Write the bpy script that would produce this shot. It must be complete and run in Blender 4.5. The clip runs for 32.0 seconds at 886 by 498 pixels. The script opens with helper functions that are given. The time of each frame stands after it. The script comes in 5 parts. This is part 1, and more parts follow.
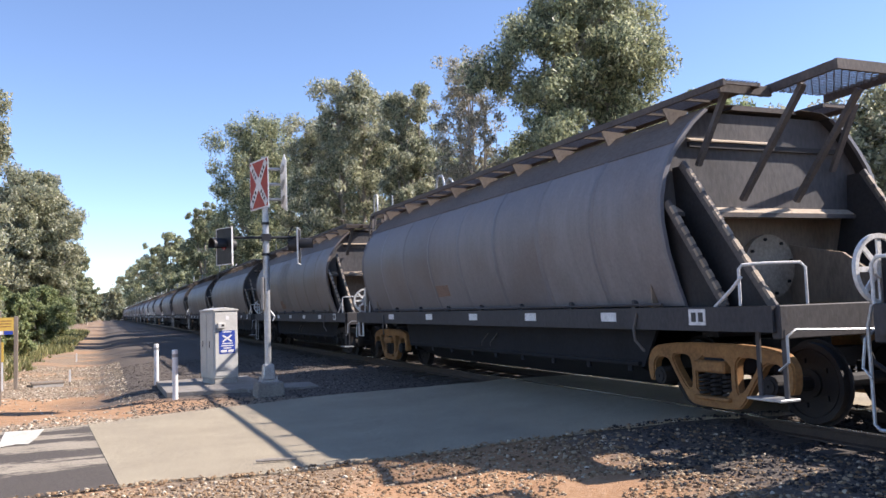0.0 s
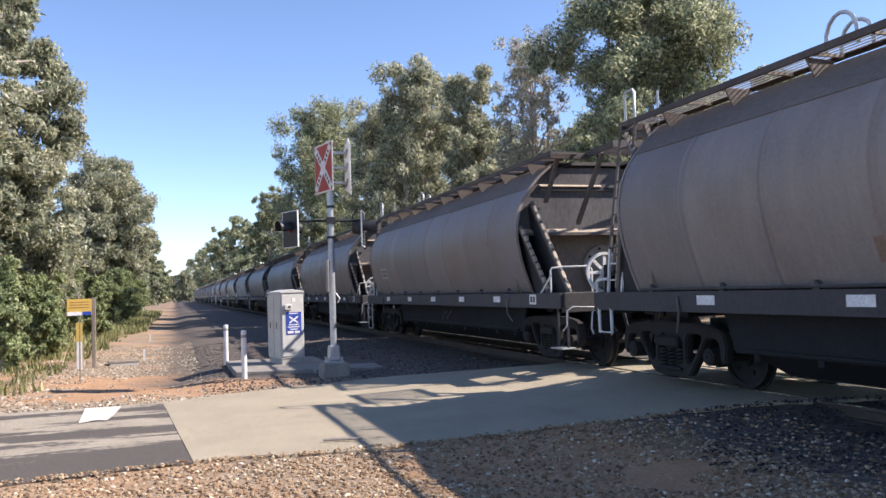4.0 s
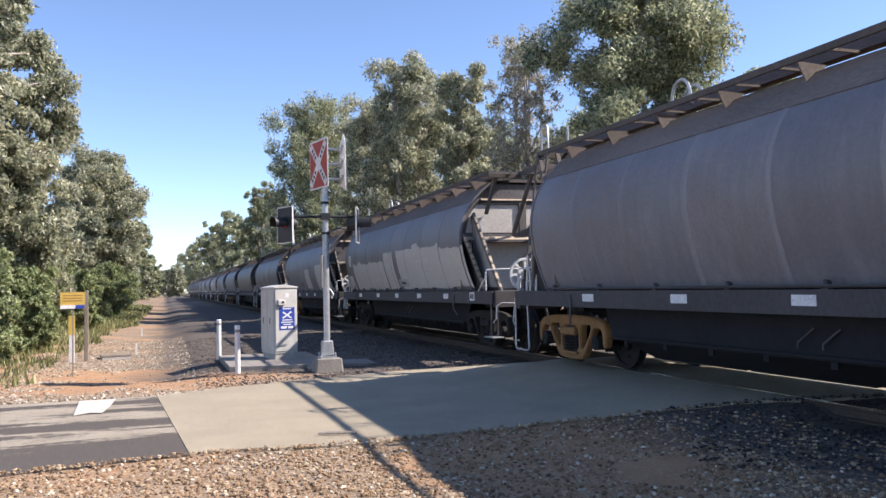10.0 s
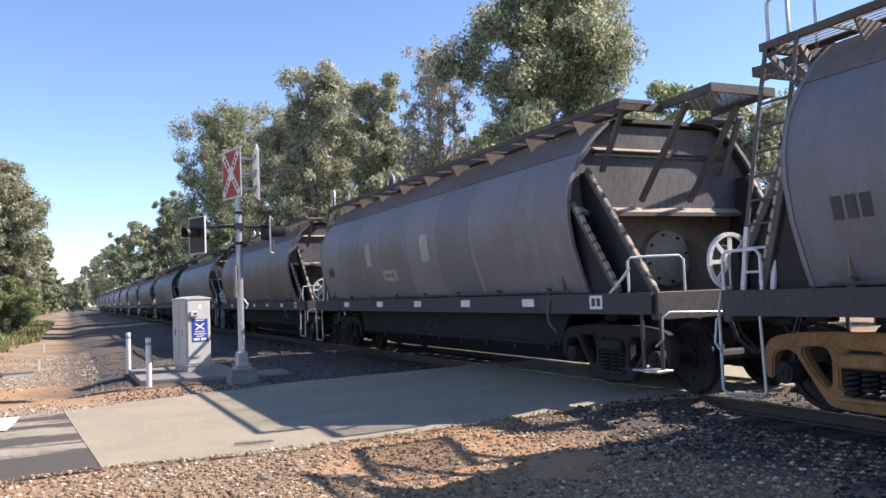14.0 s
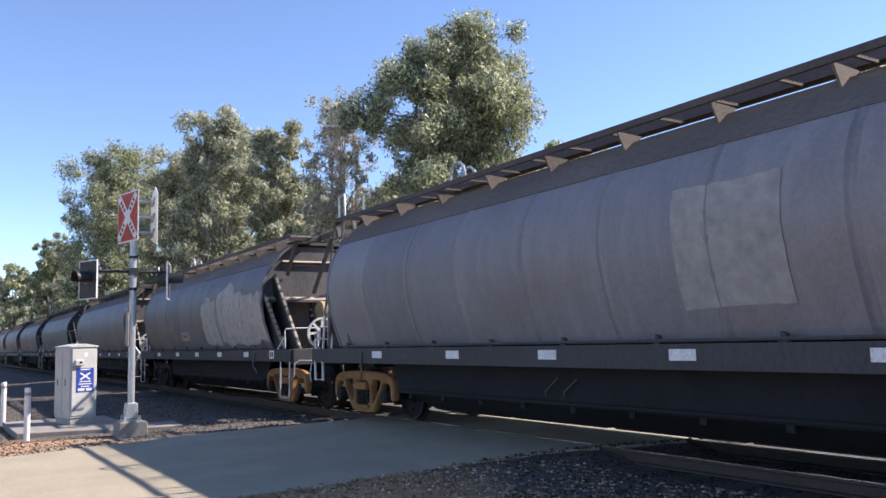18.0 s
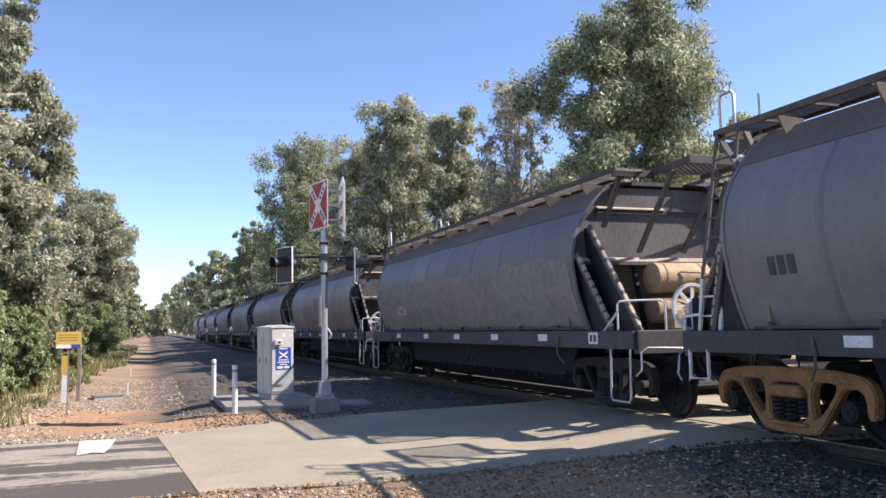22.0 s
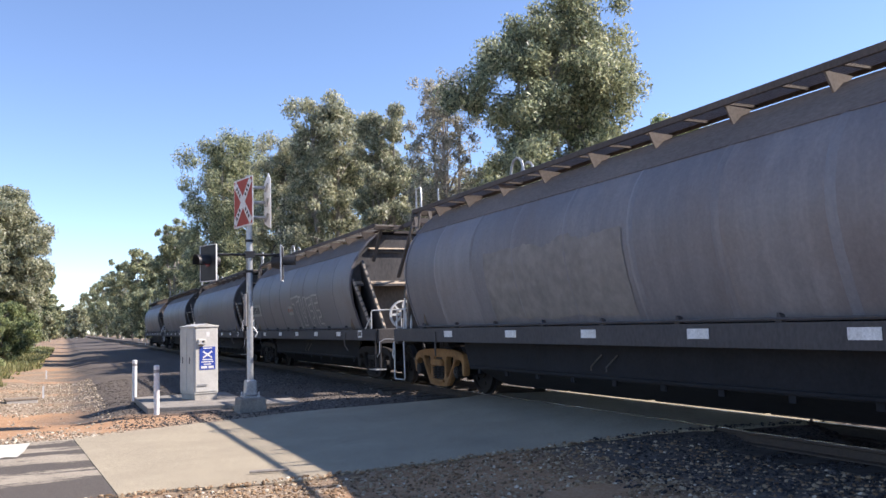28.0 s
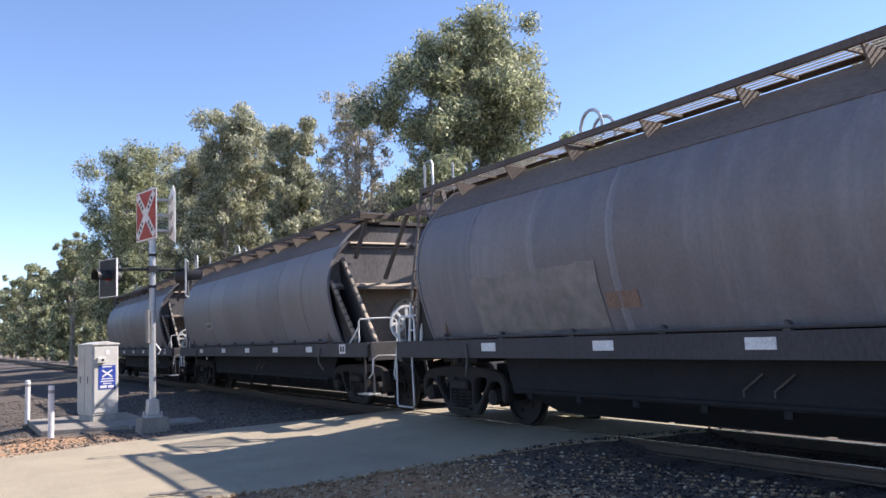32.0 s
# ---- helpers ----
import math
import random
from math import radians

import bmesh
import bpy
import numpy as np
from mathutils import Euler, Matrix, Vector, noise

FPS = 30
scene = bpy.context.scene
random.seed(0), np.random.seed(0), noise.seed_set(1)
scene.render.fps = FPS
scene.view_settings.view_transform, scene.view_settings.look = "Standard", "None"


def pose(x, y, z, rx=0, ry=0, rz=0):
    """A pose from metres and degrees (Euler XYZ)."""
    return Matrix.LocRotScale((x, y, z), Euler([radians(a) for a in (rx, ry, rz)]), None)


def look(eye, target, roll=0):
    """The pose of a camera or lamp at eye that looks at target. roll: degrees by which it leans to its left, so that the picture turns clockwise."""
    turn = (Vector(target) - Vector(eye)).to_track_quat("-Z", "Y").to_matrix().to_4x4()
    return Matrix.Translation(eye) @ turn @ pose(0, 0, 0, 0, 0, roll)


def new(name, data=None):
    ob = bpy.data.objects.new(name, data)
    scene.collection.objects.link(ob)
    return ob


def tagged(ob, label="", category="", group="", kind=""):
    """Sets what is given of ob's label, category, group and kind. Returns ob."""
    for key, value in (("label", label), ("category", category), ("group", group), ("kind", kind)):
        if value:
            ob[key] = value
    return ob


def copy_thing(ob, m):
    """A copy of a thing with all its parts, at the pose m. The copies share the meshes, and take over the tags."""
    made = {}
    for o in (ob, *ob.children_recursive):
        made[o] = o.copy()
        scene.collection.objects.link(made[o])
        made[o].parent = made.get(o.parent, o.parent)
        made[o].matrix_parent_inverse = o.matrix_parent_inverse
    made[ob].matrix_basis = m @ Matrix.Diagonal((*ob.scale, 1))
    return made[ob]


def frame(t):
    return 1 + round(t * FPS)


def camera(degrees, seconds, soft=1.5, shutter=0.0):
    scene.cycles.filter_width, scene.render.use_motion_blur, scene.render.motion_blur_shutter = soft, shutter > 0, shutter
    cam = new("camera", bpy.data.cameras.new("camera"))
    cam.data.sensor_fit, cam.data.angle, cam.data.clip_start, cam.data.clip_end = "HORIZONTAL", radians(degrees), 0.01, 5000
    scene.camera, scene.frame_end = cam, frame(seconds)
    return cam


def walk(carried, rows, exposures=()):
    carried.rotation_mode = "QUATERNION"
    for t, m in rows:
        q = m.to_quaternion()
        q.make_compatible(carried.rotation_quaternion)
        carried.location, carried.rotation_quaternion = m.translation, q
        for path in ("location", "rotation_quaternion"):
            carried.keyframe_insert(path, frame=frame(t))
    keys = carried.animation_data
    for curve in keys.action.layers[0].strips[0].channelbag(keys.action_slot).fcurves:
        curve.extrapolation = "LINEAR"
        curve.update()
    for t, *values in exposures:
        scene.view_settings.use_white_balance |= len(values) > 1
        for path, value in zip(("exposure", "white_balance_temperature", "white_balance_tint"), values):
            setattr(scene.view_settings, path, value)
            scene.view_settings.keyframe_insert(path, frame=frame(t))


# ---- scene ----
cam = camera(57.13, 32.0)
PATH = [
    (0, pose(0.189, 0.157, 1.613, 93.93, 1.97, -22.54)),
    (0.5, pose(0.193, 0.149, 1.614, 93.79, 2.05, -21.63)),
    (1, pose(0.198, 0.140, 1.618, 93.65, 2.11, -20.91)),
    (1.5, pose(0.197, 0.136, 1.617, 93.52, 2.11, -20.30)),
    (2, pose(0.198, 0.141, 1.615, 93.36, 2.02, -19.69)),
    (2.5, pose(0.190, 0.149, 1.612, 93.15, 1.98, -19.11)),
    (3, pose(0.182, 0.156, 1.607, 92.98, 1.91, -18.62)),
    (3.5, pose(0.176, 0.159, 1.611, 92.88, 1.86, -18.33)),
    (5.5, pose(0.170, 0.160, 1.615, 92.83, 1.76, -17.92)),
    (6, pose(0.155, 0.158, 1.617, 92.86, 1.53, -17.87)),
    (6.5, pose(0.167, 0.149, 1.615, 92.89, 1.42, -17.78)),
    (7, pose(0.168, 0.144, 1.620, 92.97, 1.34, -17.77)),
    (7.5, pose(0.168, 0.139, 1.619, 93.15, 1.20, -17.84)),
    (8, pose(0.162, 0.133, 1.616, 93.28, 1.14, -18.01)),
    (8.5, pose(0.153, 0.123, 1.612, 93.33, 1.07, -18.24)),
    (9, pose(0.148, 0.109, 1.611, 93.19, 1.15, -18.50)),
    (9.5, pose(0.127, 0.095, 1.606, 92.94, 1.26, -18.67)),
    (10, pose(0.101, 0.081, 1.604, 92.64, 1.29, -18.79)),
    (10.5, pose(0.096, 0.057, 1.599, 92.35, 1.19, -19.01)),
    (11, pose(0.118, 0.028, 1.596, 92.13, 0.92, -19.56)),
    (11.5, pose(0.136, 0.004, 1.586, 91.98, 0.65, -20.22)),
    (12, pose(0.140, -0.024, 1.581, 91.93, 0.66, -20.97)),
    (12.5, pose(0.130, -0.047, 1.578, 91.97, 1.10, -21.74)),
    (13, pose(0.100, -0.064, 1.581, 92.23, 1.59, -22.72)),
    (13.5, pose(0.079, -0.098, 1.581, 92.59, 2.16, -23.65)),
    (14, pose(0.036, -0.124, 1.587, 93.06, 2.24, -24.69)),
    (14.5, pose(0.018, -0.126, 1.596, 93.55, 2.04, -25.97)),
    (15, pose(0.000, -0.120, 1.583, 94.08, 1.87, -27.88)),
    (15.5, pose(-0.015, -0.109, 1.573, 94.65, 1.71, -30.92)),
    (17.5, pose(-0.075, -0.087, 1.573, 96.41, 1.93, -36.03)),
    (18, pose(-0.105, -0.073, 1.585, 96.43, 1.51, -32.03)),
    (18.5, pose(-0.129, -0.053, 1.593, 96.16, 1.31, -27.34)),
    (19, pose(-0.142, -0.043, 1.602, 95.75, 1.19, -23.36)),
    (19.5, pose(-0.161, -0.043, 1.599, 95.41, 1.24, -20.76)),
    (20, pose(-0.172, -0.034, 1.605, 95.28, 1.21, -19.57)),
    (20.5, pose(-0.178, -0.030, 1.608, 95.34, 1.14, -19.31)),
    (21, pose(-0.173, -0.030, 1.609, 95.44, 1.14, -19.46)),
    (21.5, pose(-0.177, -0.028, 1.607, 95.48, 1.16, -19.66)),
    (22, pose(-0.175, -0.029, 1.606, 95.45, 1.16, -19.76)),
    (22.5, pose(-0.173, -0.027, 1.609, 95.38, 1.18, -19.82)),
    (23, pose(-0.173, -0.028, 1.608, 95.31, 1.25, -19.82)),
    (23.5, pose(-0.171, -0.032, 1.607, 95.25, 1.26, -19.87)),
    (24, pose(-0.169, -0.039, 1.605, 95.18, 1.34, -19.88)),
    (24.5, pose(-0.172, -0.045, 1.605, 95.05, 1.32, -19.99)),
    (26.5, pose(-0.176, -0.057, 1.599, 95.24, 1.42, -22.88)),
    (27, pose(-0.169, -0.067, 1.597, 95.25, 1.47, -23.76)),
    (27.5, pose(-0.168, -0.074, 1.590, 95.21, 1.61, -24.28)),
    (28, pose(-0.162, -0.079, 1.582, 95.21, 1.66, -24.73)),
    (28.5, pose(-0.157, -0.083, 1.583, 95.23, 1.75, -25.30)),
    (29, pose(-0.150, -0.082, 1.582, 95.32, 1.88, -26.23)),
    (29.5, pose(-0.112, -0.075, 1.589, 95.54, 1.91, -27.35)),
    (30, pose(-0.057, -0.085, 1.594, 95.69, 2.16, -28.18)),
    (30.5, pose(-0.094, -0.078, 1.591, 95.92, 2.14, -29.04)),
    (31, pose(-0.105, -0.077, 1.585, 96.02, 2.22, -29.53)),
    (31.5, pose(-0.111, -0.085, 1.580, 96.05, 2.20, -30.03)),
    (32, pose(-0.113, -0.094, 1.575, 96.03, 2.26, -30.79)),
]
walk(cam, PATH, [(0, 0.9, 6450, 18), (13, 0.9, 6450, 18), (15, 0.97, 6400, 18), (18, 0.97, 6350, 18), (19.5, 0.9, 6450, 18), (27, 0.92, 6450, 18), (30, 0.98, 6400, 18), (32, 0.98, 6400, 18)])
# ---- light ----
SUN = Vector((1.105, -0.38, 1.0)).normalized()          # towards the sun
elev = math.asin(SUN.z)
world = bpy.data.worlds.new("sky")
scene.world = world
world.use_nodes = True
wn = world.node_tree
sky = wn.nodes.new("ShaderNodeTexSky")
sky.sky_type, sky.sun_disc = "NISHITA", False
sky.sun_elevation, sky.sun_rotation = elev, math.atan2(SUN.x, SUN.y)
sky.altitude = 2500
sky.air_density, sky.dust_density, sky.ozone_density = 1.0, 0.05, 2.8
wn.links.new(sky.outputs[0], wn.nodes["Background"].inputs[0])
wn.nodes["Background"].inputs[1].default_value = 0.135
sun = bpy.data.lights.new("sun", "SUN")
sun.energy, sun.angle, sun.color = 5.0, radians(0.6), (1.0, 0.93, 0.82)
sun_ob = new("sun", sun)
sun_ob.matrix_basis = look(SUN * 100, (0, 0, 0))


# ---- materials ----
def shader(name, rough=0.8, metal=0.0, spec=0.4):
    m = bpy.data.materials.new(name)
    m.use_nodes = True
    b = m.node_tree.nodes["Principled BSDF"]
    b.inputs["Roughness"].default_value = rough
    b.inputs["Metallic"].default_value = metal
    b.inputs["Specular IOR Level"].default_value = spec
    return m, m.node_tree, b


def node(tree, kind, **values):
    n = tree.nodes.new("ShaderNode" + kind)
    for k, v in values.items():
        n.inputs[k].default_value = v
    return n


def coords(tree, scale=(1, 1, 1)):
    """Object space positions, stretched by scale."""
    tc, mp = node(tree, "TexCoord"), node(tree, "Mapping")
    mp.inputs["Scale"].default_value = scale
    tree.links.new(tc.outputs["Object"], mp.inputs["Vector"])
    return mp.outputs[0]


def noise_of(tree, vec, scale, detail=4.0, rough=0.6):
    n = node(tree, "TexNoise", Scale=scale, Detail=detail, Roughness=rough)
    tree.links.new(vec, n.inputs["Vector"])
    return n.outputs[0]


def ramp(tree, value, stops):
    r = tree.nodes.new("ShaderNodeValToRGB")
    e = r.color_ramp.elements
    while len(e) < len(stops):
        e.new(0.5)
    for x, (p, c) in zip(e, stops):
        x.position, x.color = p, (*c, 1)
    tree.links.new(value, r.inputs[0])
    return r.outputs[0]


def mix(tree, f, a, b, how="MIX"):
    m = tree.nodes.new("ShaderNodeMix")
    m.data_type, m.blend_type = "RGBA", how
    for s, v in ((0, f), (6, a), (7, b)):
        if isinstance(v, (int, float)):
            m.inputs[s].default_value = v
        elif isinstance(v, tuple):
            m.inputs[s].default_value = (*v, 1)
        else:
            tree.links.new(v, m.inputs[s])
    return m.outputs[2]


def bump(tree, b, height, strength=0.4, dist=0.02):
    n = node(tree, "Bump", Strength=strength, Distance=dist)
    tree.links.new(height, n.inputs["Height"])
    tree.links.new(n.outputs[0], b.inputs["Normal"])


def surface(name, dark, light, scale=3.0, fine=40.0, rough=0.8, metal=0.0, spec=0.4, relief=0.3, dist=0.01, stretch=(1, 1, 1), vary=0.0):
    """A worn two-scale surface between two colours."""
    m, t, b = shader(name, rough, metal, spec)
    v = coords(t, stretch)
    big, small = noise_of(t, v, scale), noise_of(t, v, fine, 3.0)
    c = ramp(t, big, ((0.3, dark), (0.7, light)))
    c = mix(t, 0.35, c, ramp(t, small, ((0.3, tuple(x * 0.55 for x in dark)), (0.7, tuple(min(1, x * 1.25) for x in light)))))
    if vary:
        info = node(t, "ObjectInfo")
        c = mix(t, 1.0, c, ramp(t, info.outputs["Random"], ((0, (1 - vary,) * 3), (1, (1 + vary,) * 3))), "MULTIPLY")
    t.links.new(c, b.inputs["Base Color"])
    if relief:
        bump(t, b, small, relief, dist)
    return m


def wagon_paint():
    """Dull grey-brown hopper paint: vertical rain streaks, rust bloom, dust; each wagon a little different."""
    m, t, b = shader("wagon_paint", 0.55, 0.0, 0.5)
    v = coords(t)
    info = node(t, "ObjectInfo")
    off = node(t, "VectorMath")
    off.operation = "MULTIPLY_ADD"
    off.inputs[1].default_value = (37, 91, 13)
    t.links.new(info.outputs["Random"], off.inputs[0])
    t.links.new(v, off.inputs[2])
    st = node(t, "Mapping")
    st.inputs["Scale"].default_value = (3.0, 3.0, 0.22)
    t.links.new(off.outputs[0], st.inputs[0])
    streak = noise_of(t, st.outputs[0], 1.6, 5.0, 0.65)
    cloud = noise_of(t, off.outputs[0], 0.55, 4.0, 0.6)
    fine = noise_of(t, off.outputs[0], 22.0, 4.0, 0.7)
    base = ramp(t, info.outputs["Random"], ((0.0, (0.15, 0.128, 0.118)), (0.4, (0.175, 0.163, 0.16)), (0.7, (0.19, 0.166, 0.152)), (1.0, (0.16, 0.132, 0.118))))
    c = mix(t, ramp(t, streak, ((0.42, (0, 0, 0)), (0.72, (0.55,) * 3))), base, (0.29, 0.25, 0.215))
    c = mix(t, ramp(t, cloud, ((0.5, (0, 0, 0)), (0.68, (0.6,) * 3))), c, (0.14, 0.1, 0.078))
    c = mix(t, 0.18, c, ramp(t, fine, ((0.3, (0.08, 0.07, 0.062)), (0.75, (0.34, 0.29, 0.25)))))
    c = mix(t, 1.0, c, info.outputs["Color"], "MULTIPLY")
    # each welded panel is a little lighter or darker at random
    sep, bay, low, key = node(t, "SeparateXYZ"), node(t, "Math"), node(t, "Math"), node(t, "Math")
    t.links.new(v, sep.inputs[0])
    bay.operation, low.operation, key.operation = "MULTIPLY_ADD", "FLOOR", "MULTIPLY_ADD"
    bay.inputs[1].default_value, bay.inputs[2].default_value = 8 / (5.88 + 5.4), 5.4 * 8 / (5.88 + 5.4)
    t.links.new(sep.outputs[1], bay.inputs[0])
    t.links.new(bay.outputs[0], low.inputs[0])
    key.inputs[1].default_value = 53.7
    t.links.new(info.outputs["Random"], key.inputs[0])
    t.links.new(low.outputs[0], key.inputs[2])
    wn = t.nodes.new("ShaderNodeTexWhiteNoise")
    wn.noise_dimensions = "1D"
    t.links.new(key.outputs[0], wn.inputs["W"])
    c = mix(t, 1.0, c, ramp(t, wn.outputs["Value"], ((0, (0.84, 0.85, 0.87)), (1, (1.14, 1.13, 1.11)))), "MULTIPLY")
    t.links.new(c, b.inputs["Base Color"])
    t.links.new(ramp(t, streak, ((0.3, (0.42,) * 3), (0.7, (0.62,) * 3))), b.inputs["Roughness"])
    bump(t, b, cloud, 0.12, 0.03)
    return m


M = dict(
    wagon=wagon_paint(),
    roof=surface("roof_brown", (0.06, 0.05, 0.045), (0.11, 0.09, 0.078), 2.0, 30, 0.75, stretch=(1, 1, 0.6), vary=0.15),
    shoulder=surface("shoulder_brown", (0.115, 0.093, 0.08), (0.19, 0.155, 0.13), 1.5, 30, 0.75, stretch=(1, 0.4, 1), vary=0.2),
    # near-black and bluish: the shade beneath the wagons is put into this colour
    under=surface("underframe_shade", (0.008, 0.009, 0.012), (0.018, 0.019, 0.024), 2.0, 25, 0.85, vary=0.1),
    sill=surface("sill_paint", (0.044, 0.041, 0.043), (0.078, 0.072, 0.072), 1.2, 25, 0.7, stretch=(1, 1, 0.5), vary=0.2),
    # brown of the lower end sheet, kept lighter to hold the sun on it
    slope=surface("slope_sheet", (0.16, 0.122, 0.092), (0.29, 0.225, 0.165), 1.3, 20, 0.75, stretch=(1, 1, 0.4), vary=0.15),
    # upper end wall, darkened in colour for the shade it stands in
    endplate=surface("end_sheet", (0.075, 0.072, 0.074), (0.135, 0.125, 0.122), 1.3, 20, 0.75, stretch=(1, 1, 0.4), vary=0.15),
    deck=surface("walkway_mesh", (0.09, 0.072, 0.062), (0.17, 0.138, 0.116), 3, 30, 0.7, vary=0.1),
    planking=surface("walkway_slats", (0.22, 0.185, 0.15), (0.36, 0.31, 0.255), 3, 30, 0.75, vary=0.1),
    # pale tone with sunlight put in, for end ledges, manhole covers and strut dashes
    dusty=surface("pale_sunlit_plate", (0.3, 0.24, 0.18), (0.46, 0.38, 0.29), 2, 30, 0.85, vary=0.15),
    # shade of the end recesses is painted in by this near-black tone
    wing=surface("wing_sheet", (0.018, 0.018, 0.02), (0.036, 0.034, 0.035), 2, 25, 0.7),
    bogie_dark=surface("cast_steel_dark", (0.013, 0.012, 0.012), (0.03, 0.026, 0.024), 4, 40, 0.85),
    bogie_orange=surface("cast_steel_ochre", (0.2, 0.1, 0.04), (0.35, 0.185, 0.07), 4, 30, 0.8),
    wheel=surface("wheel_steel", (0.008, 0.008, 0.009), (0.018, 0.016, 0.016), 5, 40, 0.7),
    tread=surface("wheel_tread", (0.35, 0.34, 0.33), (0.5, 0.48, 0.46), 5, 60, 0.3, 0.9, relief=0.05),
    white=surface("worn_white_paint", (0.55, 0.54, 0.52), (0.8, 0.79, 0.77), 4, 40, 0.6, relief=0.1),
    cream=surface("worn_road_paint", (0.46, 0.43, 0.36), (0.66, 0.63, 0.55), 5, 40, 0.8, relief=0.15),
    strut=surface("strut_paint", (0.075, 0.068, 0.064), (0.14, 0.124, 0.114), 4, 40, 0.7, relief=0.1),
    tank=surface("reservoir_dust", (0.28, 0.19, 0.10), (0.46, 0.34, 0.2), 3, 30, 0.75, vary=0.3),
    rail=surface("rail_steel", (0.035, 0.027, 0.022), (0.07, 0.05, 0.038), 5, 40, 0.75),
    railtop=surface("rail_head", (0.4, 0.4, 0.4), (0.6, 0.6, 0.6), 3, 60, 0.25, 0.95, relief=0.03),
    sleeper=surface("sleeper_timber", (0.05, 0.042, 0.036), (0.11, 0.092, 0.078), 4, 30, 0.9),
    galv=surface("galvanised_steel", (0.34, 0.35, 0.36), (0.52, 0.53, 0.53), 6, 40, 0.45, 0.6, relief=0.08),
    cabinet=surface("cabinet_grey", (0.42, 0.41, 0.38), (0.56, 0.55, 0.51), 3, 50, 0.5, relief=0.05),
    concrete=surface("concrete", (0.32, 0.30, 0.27), (0.48, 0.455, 0.41), 3, 40, 0.9),
    concrete_dark=surface("dark_concrete", (0.17, 0.155, 0.137), (0.31, 0.285, 0.25), 2.5, 40, 0.95),
    faded_red=surface("faded_red_paint", (0.26, 0.09, 0.06), (0.36, 0.15, 0.1), 5, 40, 0.7, relief=0.0),
    black=surface("black_paint", (0.012, 0.012, 0.013), (0.03, 0.03, 0.032), 5, 50, 0.5, relief=0.05),
    red=surface("sign_red", (0.30, 0.045, 0.035), (0.42, 0.07, 0.05), 5, 50, 0.5, relief=0.05),
    blue=surface("label_blue", (0.02, 0.05, 0.28), (0.035, 0.075, 0.36), 5, 50, 0.45, relief=0.0),
    yellow=surface("sign_yellow", (0.5, 0.33, 0.06), (0.62, 0.42, 0.09), 5, 50, 0.6, relief=0.05),
    wood=surface("weathered_post", (0.16, 0.13, 0.1), (0.3, 0.25, 0.2), 5, 40, 0.9, stretch=(1, 1, 0.2)),
    lens=surface("signal_lens", (0.08, 0.008, 0.008), (0.14, 0.012, 0.012), 5, 50, 0.2, relief=0.0),
    bark=surface("bark", (0.2, 0.17, 0.145), (0.45, 0.405, 0.35), 1.5, 14, 0.95, stretch=(1, 1, 0.25), dist=0.03),
    chalk=surface("chalky_grey_paint", (0.48, 0.45, 0.405), (0.54, 0.51, 0.455), 1.5, 26, 0.7, relief=0.05),
    chalk2=surface("faded_grey_paint", (0.23, 0.22, 0.205), (0.34, 0.325, 0.305), 1.5, 7, 0.7, relief=0.05),
    worn=surface("worn_pale_paint", (0.31, 0.295, 0.275), (0.43, 0.41, 0.375), 1.2, 6, 0.7, relief=0.05),
    sprayed=surface("sprayed_grey", (0.36, 0.34, 0.31), (0.48, 0.46, 0.42), 3, 10, 0.7, relief=0.0),
    rust=surface("rust_patch", (0.19, 0.125, 0.095), (0.27, 0.175, 0.13), 3, 30, 0.8, relief=0.05),
    dustcoat=surface("dust_coat", (0.19, 0.172, 0.158), (0.25, 0.226, 0.206), 1.2, 6, 0.7, relief=0.05),
    stencil=surface("stencil_black", (0.045, 0.042, 0.04), (0.085, 0.078, 0.072), 6, 50, 0.7, relief=0.0),
)


def leaf_material(name, dark, mid, tip):
    m, t, b = shader(name, 0.45, 0, 0.4)
    g = node(t, "NewGeometry")
    v = coords(t)
    # last stop paints glints and pale undersides onto a few leaves
    c = ramp(t, g.outputs["Random Per Island"], ((0, tuple(x * 0.5 for x in dark)), (0.3, dark), (0.6, mid), (0.9, tip), (1, tuple(min(0.7, x * 1.5) for x in tip))))
    c = mix(t, ramp(t, noise_of(t, v, 0.4, 3), ((0.45, (0, 0, 0)), (0.7, (0.4,) * 3))), c, tip)
    t.links.new(c, b.inputs["Base Color"])
    tr = node(t, "BsdfTranslucent")
    t.links.new(c, tr.inputs["Color"])
    ms = node(t, "MixShader", Fac=0.5)
    t.links.new(b.outputs[0], ms.inputs[1])
    t.links.new(tr.outputs[0], ms.inputs[2])
    t.links.new(ms.outputs[0], t.nodes["Material Output"].inputs[0])
    return m


LEAF = dict(
    dark=leaf_material("gum_leaves_dark", (0.135, 0.165, 0.105), (0.34, 0.385, 0.24), (0.56, 0.55, 0.32)),
    grey=leaf_material("gum_leaves_grey", (0.18, 0.205, 0.14), (0.42, 0.445, 0.295), (0.62, 0.59, 0.4)),
    brown=leaf_material("gum_leaves_thin", (0.22, 0.225, 0.17), (0.42, 0.405, 0.31), (0.56, 0.51, 0.4)),
    lime=leaf_material("shrub_leaves", (0.14, 0.185, 0.09), (0.32, 0.385, 0.185), (0.5, 0.54, 0.27)),
    grass=leaf_material("dry_grass", (0.13, 0.15, 0.055), (0.25, 0.27, 0.11), (0.42, 0.39, 0.19)),
)


